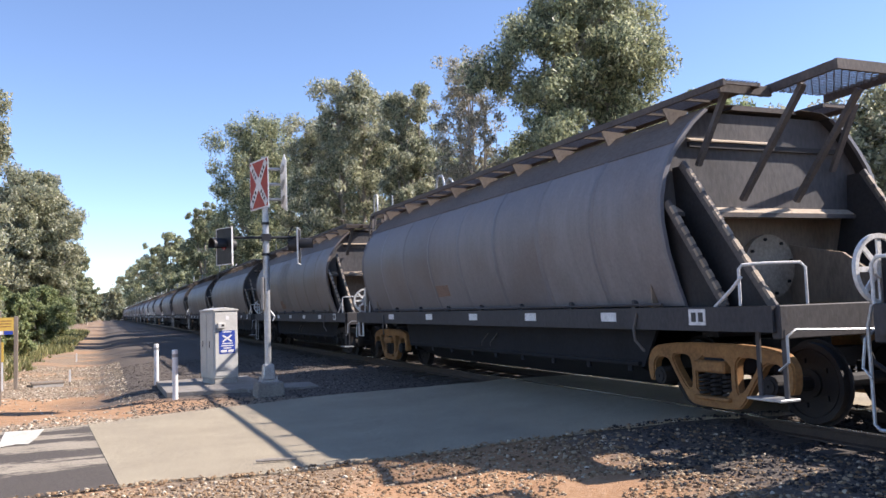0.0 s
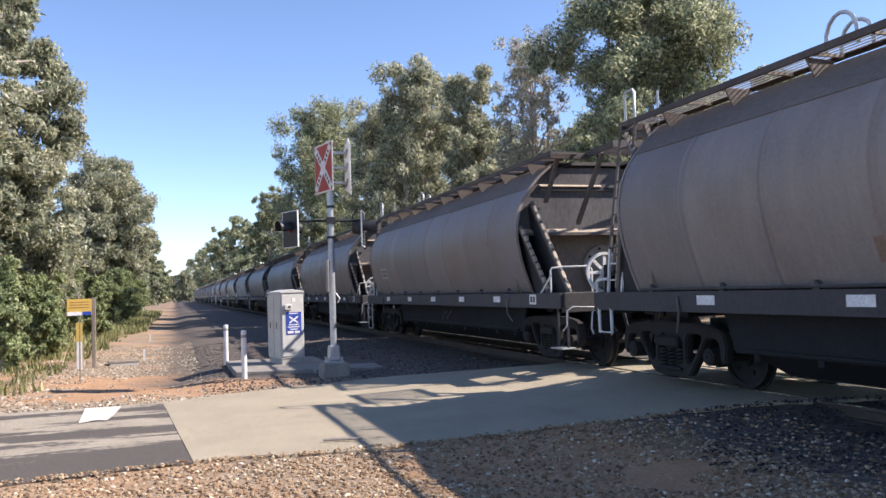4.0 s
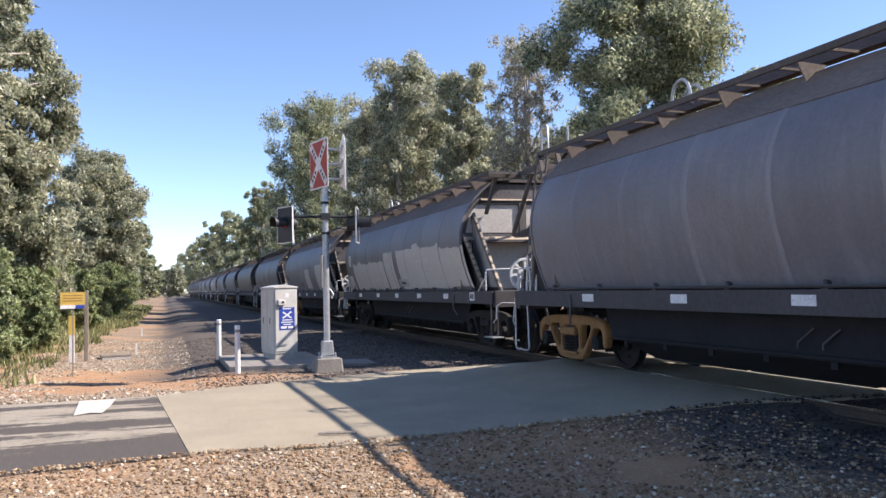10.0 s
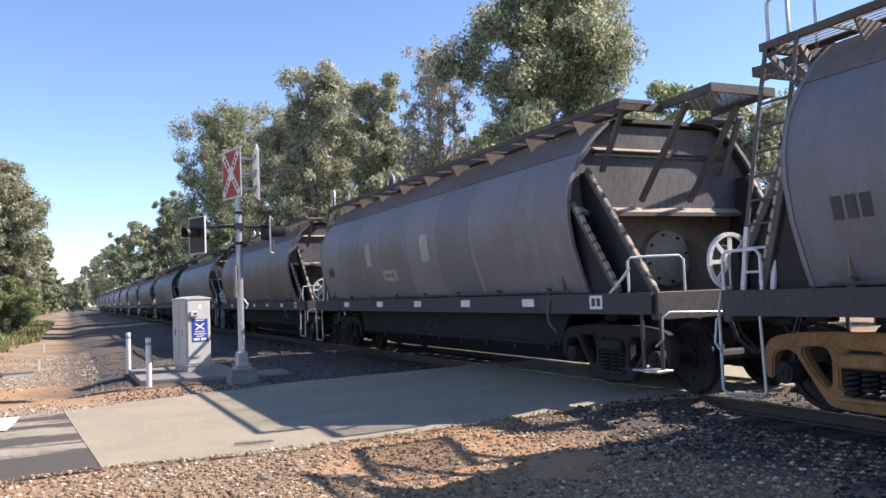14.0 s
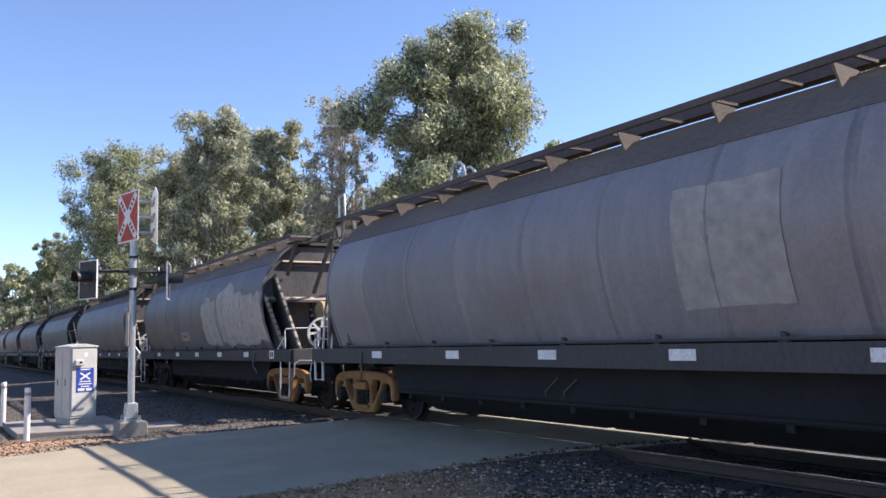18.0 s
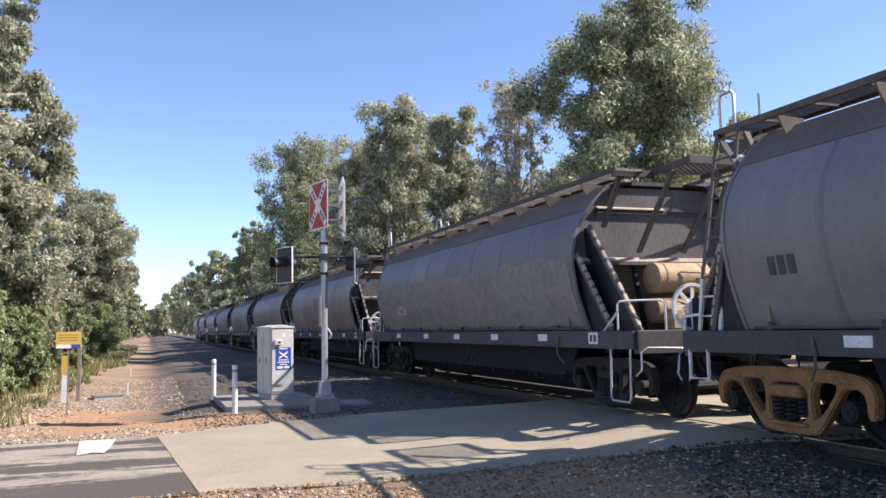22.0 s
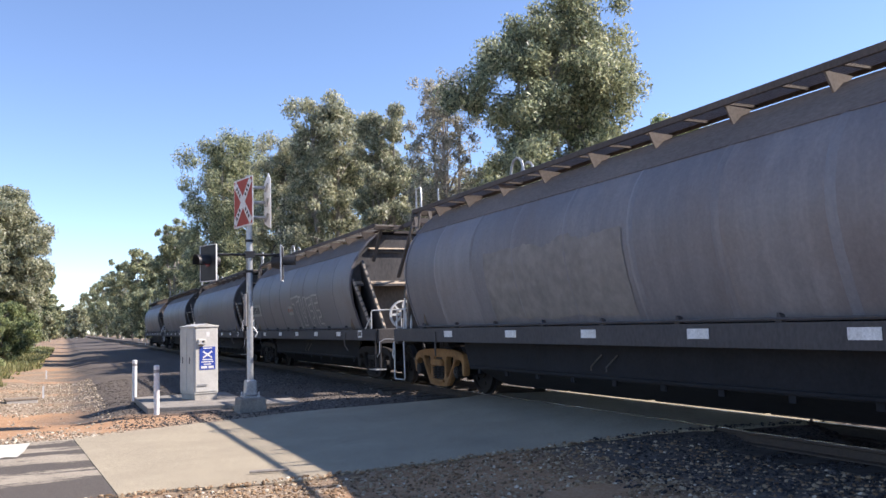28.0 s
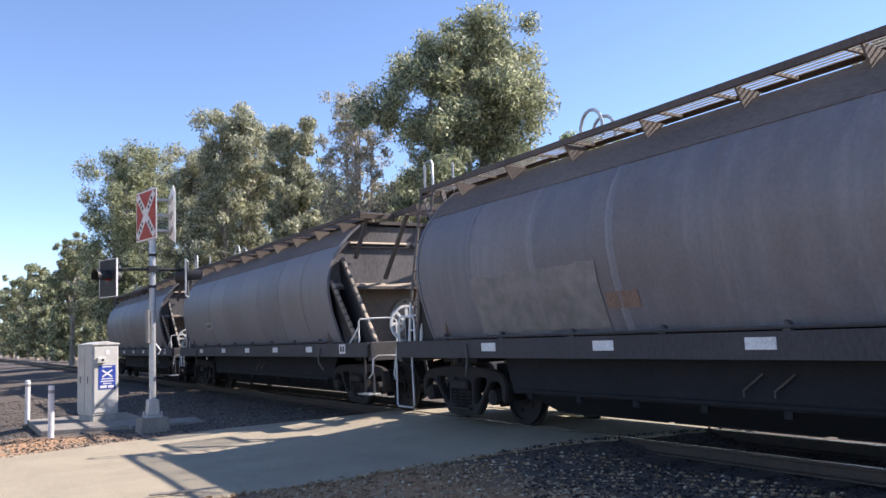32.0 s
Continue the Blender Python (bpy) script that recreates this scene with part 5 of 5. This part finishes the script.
part("upper", Build().box((0, 0, 1.0), (0.15, 0.05, 0.5)), M["yellow"], g)
part("lower", Build().box((0, 0, 0.36), (0.13, 0.04, 0.8)), M["white"], g)
g = thing("timber_post", pose(-1.94, 24.11, -0.2), "grey weathered timber post", "post")
part("post", Build().bar((0, 0, -0.1), (0, 0, 1.9), 0.1, 0.1), M["wood"], g, bevel=0.01)
g = thing("cable_pit", pose(-1.25, 24.9, -0.22) @ eye_yaw(8), "low concrete cable pit with a timber lid", "cable pit")
part("surround", Build().box((0, 0, 0.02), (0.75, 0.6, 0.12)), M["concrete"], g, bevel=0.01)
for i in range(4):
    part("lid_board", Build().box((0, -0.24 + i * 0.16, 0.1), (0.8, 0.145, 0.05)), M["wood"], g, bevel=0.008)
for x, y in ((-0.75, 26.5), (-0.9, 38.0)):
    g = thing("survey_peg", pose(x, y, -0.2), "short white-topped peg beside the path", "peg", "pegs by the path")
    part("stake", Build().bar((0, 0, -0.05), (0, 0, 0.3), 0.05, 0.05), M["white"], g)


# ---- loose stones, litter and grass ----
def inside_road(x, y):
    return road_near(x) + 0.1 < y < (road_far(x) if x > 0.1 else 13.65) - 0.08


def stone_field(name, n, region, sizes, mats, label, keep):
    """Loose stones: squashed, cut icosahedra scattered on the ground, each its own island in one mesh."""
    r = random.Random(name)
    base = [Vector(v).normalized() for v in ((0, 0, 1), (0.9, 0, 0.45), (0.28, 0.85, 0.45), (-0.72, 0.53, 0.45), (-0.72, -0.53, 0.45), (0.28, -0.85, 0.45), (0.72, 0.53, -0.45), (-0.28, 0.85, -0.45), (-0.9, 0, -0.45), (-0.28, -0.85, -0.45), (0.72, -0.53, -0.45))]
    tris = [(0, 1, 2), (0, 2, 3), (0, 3, 4), (0, 4, 5), (0, 5, 1), (1, 6, 2), (2, 7, 3), (3, 8, 4), (4, 9, 5), (5, 10, 1), (6, 7, 2), (7, 8, 3), (8, 9, 4), (9, 10, 5), (10, 6, 1)]
    vs, fs = [], []
    (x0, x1), (y0, y1) = region
    while n > 0:
        x, y = r.uniform(x0, x1), y0 + (y1 - y0) * r.random() ** 1.3
        n -= 1
        if inside_road(x, y) or not keep(x, y):
            continue
        s = sizes[0] + (sizes[1] - sizes[0]) * r.random() ** 3
        m = Euler((r.uniform(-0.4, 0.4), r.uniform(-0.4, 0.4), r.uniform(0, 6.3))).to_matrix() @ Matrix.Diagonal((r.uniform(0.7, 1.3), r.uniform(0.6, 1.0), r.uniform(0.45, 0.8)))
        z = ground_z(x, y)
        if road_near(x) - 0.1 < y < road_far(x) + 0.1:
            z = lerp(x, ROAD_Z) + 0.008
        k = len(vs)
        vs += [tuple(m @ (v * s * r.uniform(0.75, 1.15)) + Vector((x, y, z + s * 0.15))) for v in base]
        fs += [tuple(i + k for i in t) for t in tris]
    me = bpy.data.meshes.new(name)
    me.from_pydata(vs, [], fs)
    me.materials.append(mats)
    return tagged(new(name, me), label, "stones", kind="stuff")


def stone_material(name, stops):
    m, t, b = shader(name, 0.9, 0, 0.25)
    g = node(t, "NewGeometry")
    c = ramp(t, g.outputs["Random Per Island"], stops)
    c = mix(t, 0.3, c, ramp(t, noise_of(t, coords(t), 45.0, 3), ((0.3, (0.08, 0.065, 0.055)), (0.7, (0.4, 0.34, 0.29)))), "SOFT_LIGHT")
    t.links.new(c, b.inputs["Base Color"])
    return m


S_VERGE = stone_material("verge_stone", ((0, (0.12, 0.085, 0.055)), (0.35, (0.29, 0.19, 0.11)), (0.7, (0.38, 0.285, 0.185)), (0.93, (0.46, 0.38, 0.27)), (1, (0.72, 0.65, 0.53))))
S_PATH = stone_material("path_stone", ((0, (0.16, 0.13, 0.095)), (0.4, (0.33, 0.275, 0.205)), (0.8, (0.44, 0.385, 0.3)), (1, (0.66, 0.6, 0.5))))
S_BALLAST = stone_material("ballast_stone", ((0, (0.026, 0.025, 0.028)), (0.5, (0.044, 0.042, 0.045)), (0.95, (0.075, 0.071, 0.074)), (1, (0.17, 0.16, 0.16))))
S_BEYOND = stone_material("dull_ballast", ((0, (0.045, 0.04, 0.037)), (0.5, (0.095, 0.084, 0.075)), (0.95, (0.16, 0.142, 0.125)), (1, (0.36, 0.33, 0.29))))
stone_field("gravel", 52000, ((-3.5, 6.5), (4.3, 8.7)), (0.005, 0.032), S_VERGE, "mixed reddish and pale gravel on the verge", lambda x, y: (x < 5.4 or (x * 7.3 + y * 3.1) % 1 > 0.6) and noise.noise((x * 0.7, y * 0.7, 9)) + 0.5 * noise.noise((x * 2.5, y * 2.5, 2)) - 0.2 * max(0, 1.0 - math.hypot(x - 4.2, y - 7.2) / 1.5) > -0.5)
stone_field("ballast", 15000, ((4.6, 8.8), (1.5, 9.0)), (0.012, 0.034), S_BALLAST, "dark crushed-rock ballast beside the rails", lambda x, y: x + 0.5 * math.sin(y * 2.2) > 5.2)
stone_field("ballast_beyond", 11000, ((0.6, 7.0), (14.0, 30.0)), (0.012, 0.032), S_BEYOND, "dull brown-grey ballast gravel beyond the road", lambda x, y: y > road_far(x) + 0.1 and not (1.3 < x < 4.3 and 16.6 < y < 20.5))
stone_field("path_gravel", 15000, ((-3.4, 0.7), (13.6, 34.0)), (0.01, 0.04), S_PATH, "pale gravel along the path beside the railway", lambda x, y: not (-1.9 < x + 0.3 * math.sin(y * 3) < 0.7 and 14.7 < y + 0.5 * math.sin(x * 4) < 20.8) or (x * 91.7 + y * 53.3) % 1 > 0.93)


def grass(name, n, region, height, mat, label, keep):
    r = np.random.default_rng(len(name))
    (x0, x1), (y0, y1) = region
    x, y = r.uniform(x0, x1, n), r.uniform(y0, y1, n)
    ok = np.array([keep(a, c) for a, c in zip(x, y)])
    x, y = x[ok], y[ok]
    n = len(x)
    z = np.array([ground_z(a, c) for a, c in zip(x, y)])
    h = height * (0.4 + 0.9 * r.random(n))
    a = r.uniform(0, 6.28, n)
    w = 0.012 + 0.02 * r.random(n) + 0.0006 * y
    lean = r.normal(0, 0.35, (n, 2)) * h[:, None]
    p0 = np.stack([x - np.cos(a) * w, y - np.sin(a) * w, z - 0.02], 1)
    p1 = np.stack([x + np.cos(a) * w, y + np.sin(a) * w, z - 0.02], 1)
    p2 = np.stack([x + lean[:, 0], y + lean[:, 1], z + h], 1)
    me = bpy.data.meshes.new(name)
    me.from_pydata(np.stack([p0, p1, p2], 1).reshape(-1, 3).tolist(), [], [(3 * i, 3 * i + 1, 3 * i + 2) for i in range(n)])
    me.materials.append(mat)
    return tagged(new(name, me), label, "grass", kind="stuff")


def edge_left(x, y):
    return x < -2.3 - 0.25 * math.sin(y * 1.3) - (0.6 if y < 30 else 0) * 0.5 and noise.noise((x * 0.8, y * 0.5, 3)) > -0.25


grass("dry_grass", 9000, ((-9, -2), (14.5, 50)), 0.22, LEAF["grass"], "dry yellow-green grass under the bush edge", edge_left)
grass("far_grass", 9000, ((-6, -1.4), (45, 110)), 0.38, LEAF["grass"], "tall dry grass along the distant path", lambda x, y: x < -1.6 - 0.4 * math.sin(y * 0.6))


# ---- litter on the road ----
stick = Build().tube([(1.66, 9.0, 0.035), (1.78, 8.96, 0.04), (1.92, 8.94, 0.036), (2.06, 8.87, 0.04)], [0.014, 0.02, 0.018, 0.01], 6)
tagged(new("stick", stick.mesh("stick", M["bark"], True)), "fallen brown stick lying on the chip-seal road", "stick")


# ---- trees ----
rng = np.random.default_rng(7)


def leaf_cloud(name, centres, radii, count, size, mat, droop=0.6):
    """Many small leaf blades round clump centres, thicker towards each clump's skin."""
    centres, radii = np.array(centres, float), np.array(radii, float)
    w = (radii ** 2)
    pick = rng.choice(len(centres), count, p=w / w.sum())
    d = rng.normal(size=(count, 3))
    d /= np.linalg.norm(d, axis=1)[:, None]
    r = radii[pick] * np.clip(0.05 + 0.9 * rng.random(count) ** 0.55 + rng.normal(0, 0.1, count), 0, 1.2)
    p = centres[pick] + d * r[:, None] * np.array([1, 1, 0.92])
    n = d + rng.normal(size=(count, 3)) * 0.85
    a = np.cross(n, rng.normal(size=(count, 3)))
    a[:, 2] -= droop * np.abs(rng.normal(size=count))
    a /= np.linalg.norm(a, axis=1)[:, None]
    b = np.cross(n, a)
    b /= np.linalg.norm(b, axis=1)[:, None] + 1e-9
    s = size * (0.6 + 0.8 * rng.random(count))[:, None]
    v = np.stack([p - a * s * 0.8 + b * s * 0.42, p + a * s * 1.1, p - a * s * 0.8 - b * s * 0.42], 1).reshape(-1, 3)
    me = bpy.data.meshes.new(name)
    me.vertices.add(len(v))
    me.vertices.foreach_set("co", v.ravel())
    me.loops.add(count * 3)
    me.loops.foreach_set("vertex_index", np.arange(count * 3))
    me.polygons.add(count)
    me.polygons.foreach_set("loop_start", np.arange(count) * 3)
    me.update()
    me.materials.append(mat)
    return me


def gum_tree(at, height, width, leaf, label, bare=0.35, clumps=26, count=16000, size=0.16, lean=0.0, open_crown=0.0):
    """A eucalypt: forked pale trunk, limbs to each clump, uneven crown."""
    g = thing("tree", pose(*at), label, "tree", "roadside trees")
    rad = (height * 0.015 + 0.04) * (1 - 0.45 * open_crown)
    tr = Build()
    fork = height * bare
    tip = Vector((lean, 0, fork))
    tr.tube([(0, 0, -0.2), (lean * 0.2, 0, fork * 0.4), tip], [rad * 1.3, rad, rad * 0.8], 9)
    cs, rs = [], []
    leaders = []
    for i in range(4):
        a = i * 1.57 + rng.random() * 1.2
        top = Vector((lean + math.cos(a) * width * 0.2, math.sin(a) * width * 0.2, height * (0.72 + 0.2 * rng.random())))
        mid = (tip + top) / 2 + Vector((math.cos(a), math.sin(a), 0)) * width * 0.07
        leaders.append((tip, mid, top))
        tr.tube([tip, mid, top], [rad * 0.65, rad * 0.42, rad * 0.15], 7)
    # boughs, each with a spray of small clumps hung round its end
    boughs = int(clumps * 1.5) if clumps < 60 else int(clumps * 0.8)
    for i in range(boughs):
        u = (i + 0.5) / boughs
        z = height * (bare + (1 - bare) * (0.1 + 0.86 * u))
        prof = math.sin(math.pi * min(1, 0.2 + 0.74 * u)) ** 0.6
        a = i * 2.4 + rng.random() * 1.1
        rr = width * 0.5 * prof * (0.3 + 0.58 * rng.random() ** 0.7)
        c = Vector((lean + math.cos(a) * rr, math.sin(a) * rr, z))
        t0, t1, t2 = leaders[int(rng.integers(4))]
        s = t1.lerp(t2, max(0, min(1, (z - t1.z) / max(0.1, t2.z - t1.z) - 0.3))) if z > t1.z else t0.lerp(t1, 0.4)
        tr.tube([s, s.lerp(c, 0.5) + Vector((0, 0, 0.05 * width)), c], [rad * 0.26, rad * 0.17, rad * 0.07], 5)
        big = width * (0.105 + 0.05 * rng.random()) if clumps < 60 else width * (0.085 + 0.05 * rng.random())
        for _ in range(5):
            q = c + Vector(rng.normal(size=3) * np.array([0.85, 0.85, 0.75])) * big
            q.z = min(q.z, height * 0.985)
            cs.append(q)
            rs.append(big * (0.45 + 0.65 * rng.random()) * (1 - 0.35 * open_crown))
            tr.tube([c, q], [rad * 0.07, rad * 0.02], 4, False)
    part("trunk", tr, M["bark"], g, smooth=True)
    part("crown", leaf_cloud("crown", cs, rs, int(count * (2.3 if size < 0.2 else 3.4)), size * (0.64 if size < 0.2 else 0.48), LEAF[leaf]), None, g)
    return g


def by_angle(az, x=None, dist=None):
    a = radians(az)
    if dist is None:
        dist = x / math.sin(a)
    return dist * math.sin(a), dist * math.cos(a), dist


def placed_tree(az, x, top, half, leaf, label, dist=None, **kw):
    """A tree whose crown top lies at the elevation top (degrees) and that is 2 * half degrees wide."""
    px, py, d = by_angle(az, x, dist)
    return gum_tree((px, py, 0), 1.6 + d * math.tan(radians(top)), 2 * d * math.tan(radians(half)), leaf, label, **kw)


GUM = "tall gum tree with grey-green drooping leaves beyond the railway"
placed_tree(6.4, 9.9, 7.4, 1.25, "dark", "small dark gum tree beside the railway", count=7000, clumps=14, size=0.24, bare=0.3)
placed_tree(10.2, 13, 12.9, 3.5, "dark", GUM, bare=0.12, clumps=40, count=26000, size=0.24)
placed_tree(14.0, 14, 13.2, 2.6, "grey", GUM, bare=0.1, clumps=34, count=20000, size=0.2)
placed_tree(16.8, 15, 15.7, 3.2, "grey", GUM, bare=0.12, clumps=40, count=26000, size=0.18)
placed_tree(20.6, 16.5, 15.0, 2.4, "grey", GUM, bare=0.12, clumps=30, count=20000, size=0.16)
placed_tree(25.0, 17, 17.4, 2.8, "brown", "thin gum tree with sparse browning leaves", bare=0.2, clumps=44, count=9000, size=0.13, open_crown=0.45)
placed_tree(33.0, 20, 21.2, 6.6, "dark", "broad dense gum tree with dark green crown", bare=0.2, clumps=80, count=60000, size=0.15)
placed_tree(18.6, 19, 11.5, 3.6, "dark", "leafy bush-like gum behind the train", bare=0.04, clumps=30, count=16000, size=0.2)
placed_tree(23.0, 19, 11.0, 3.6, "dark", "leafy bush-like gum behind the train", bare=0.04, clumps=32, count=16000, size=0.16)
placed_tree(28.5, 22, 11.0, 4.2, "dark", "leafy bush-like gum behind the train", bare=0.04, clumps=34, count=18000, size=0.17)
placed_tree(37.5, 24, 11.5, 4.0, "dark", "leafy bush-like gum behind the train", bare=0.04, clumps=30, count=14000, size=0.17)
placed_tree(42.0, 30, 13.4, 3.0, "lime", "yellow-green young gum tree", bare=0.1, clumps=24, count=12000, size=0.18)
for az, top, half, x in ((47, 11.5, 4, 26), (53, 12.0, 4, 25), (61, 16.5, 4.5, 23), (67, 14, 4.5, 23), (74, 13.5, 5, 21)):
    placed_tree(az, x, top, half, "grey", GUM, bare=0.1, clumps=30, count=13000, size=0.18)
for az, top, half, x in ((4.4, 5.3, 1.3, 12), (3.3, 4.7, 1.0, 12.2), (2.4, 3.8, 0.9, 13), (1.7, 3.2, 0.7, 13.5), (1.1, 2.6, 0.6, 14), (5.4, 4.6, 1.2, 14), (7.6, 6.5, 1.5, 15), (0.6, 1.9, 0.5, 14)):
    placed_tree(az, x, top, half, "dark", "distant gum tree along the railway", bare=0.06, clumps=22, count=6000, size=0.45 + 0.25 / max(0.5, az))
# left of the path
placed_tree(-10.6, -5.6, 21, 4.7, "grey", "tall gum tree with hanging grey-green foliage", bare=0.14, clumps=70, count=60000, size=0.14)
placed_tree(-9.2, -5.0, 9.0, 3.6, "grey", "leaning gum tree with foliage to the ground", bare=0.04, clumps=44, count=34000, size=0.13)
placed_tree(-4.0, -4.2, 9.0, 2.55, "grey", "rounded gum tree with a bare lower trunk", bare=0.22, clumps=50, count=30000, size=0.22)
placed_tree(-16, -7.5, 17, 6, "grey", "gum tree at the edge of the bush", bare=0.2, clumps=36, count=20000, size=0.16)
placed_tree(-2.0, -3.7, 4.7, 1.1, "dark", "distant gum tree beside the path", bare=0.06, clumps=22, count=8000, size=0.4)
placed_tree(-1.0, -3.6, 2.4, 0.7, "dark", "distant gum tree beside the path", bare=0.06, clumps=18, count=5000, size=0.8)
for az, top, half, x in ((-8.4, 1.6, 1.7, -4.3), (-11.0, 2.6, 2.2, -4.9), (-6.7, 2.8, 1.5, -4.8), (-5.6, 1.6, 1.2, -5.0), (-3.0, 1.8, 1.3, -4.4), (-9.8, 0.4, 1.4, -4.1), (-7.3, -0.2, 1.0, -3.6), (-3.6, 1.9, 1.2, -3.5), (-2.7, 2.1, 1.0, -3.4), (-5.0, 1.5, 1.1, -3.8)):
    placed_tree(az, x, top, half, "lime", "leafy green shrub under the gum trees", bare=0.02, clumps=28, count=15000, size=0.11)
# low bush under the tall trees along the line, and the woods that close the view
for az, top, half, x in ((8.3, 4.0, 1.8, 12.5), (6.2, 3.2, 1.4, 12.0), (4.9, 2.7, 1.2, 12.0), (3.9, 2.3, 0.9, 12.0), (3.0, 1.9, 0.8, 12.5), (2.2, 1.6, 0.7, 13.0), (1.5, 1.3, 0.6, 14.0), (11.0, 5.0, 2.2, 13.5), (14.5, 6.5, 2.6, 15.0)):
    placed_tree(az, x, top, half, "dark", "low leafy bush along the railway", bare=0.01, clumps=24, count=5000, size=0.42 if az < 7 else 0.26)
for az, top, half, dist in ((0.15, 1.5, 0.5, 330), (-0.35, 1.3, 0.5, 360), (0.7, 1.6, 0.5, 300), (-0.9, 1.5, 0.6, 300), (-1.6, 2.2, 0.8, 240), (-2.4, 2.4, 0.9, 220)):
    placed_tree(az, None, top, half, "grey", "far woods closing the view along the line", dist=dist, bare=0.01, clumps=20, count=2500, size=1.1)
for az, top, half, dist in ((-3.4, 2.6, 1.6, 95), (-6.0, 3.2, 2.0, 80), (-9.0, 3.6, 2.4, 70), (-12.5, 4.5, 2.8, 60), (-16.5, 6.0, 3.2, 52), (-21.0, 8.0, 3.6, 44)):
    placed_tree(az, None, top, half, "grey", "leafy gum regrowth behind the bush edge", dist=dist, bare=0.01, clumps=26, count=5000, size=0.26)


# ---- what moves ----
def motions():
    times = [i * 2.0 for i in range(17)]
    for k, w in TRAIN:
        y0 = 12.93 + PITCH * k
        walk(w, [(t, pose(TRACK_X, y0 - travelled(t), WAGON_Z)) for t in times])
        # the wheels turn with the way rolled, while their wagon is anywhere near the crossing
        rows = [i * 0.05 for i in range(641) if -22 < y0 - travelled(i * 0.05) < 60]
        if not rows:
            continue
        rows = sorted({0.0, 32.0, *rows})
        for bg in w.children:
            if not bg.name.startswith("bogie"):
                continue
            for wh in bg.children:
                if wh.name.startswith("wheel"):
                    x, y, z = wh.matrix_basis.translation
                    flip = 180 if x > 0 else 0
                    keys, last, turn = [], None, 0.0
                    for t in rows:
                        a = math.degrees(travelled(t) / 0.43)
                        step = 0 if last is None else a - last
                        turn += step if step < 85 else 0
                        last = a
                        keys.append((t, Matrix.Translation((x, y, z)) @ Matrix.Rotation(radians(turn), 4, "X") @ Matrix.Rotation(radians(flip), 4, "Z")))
                    walk(wh, keys)


motions()
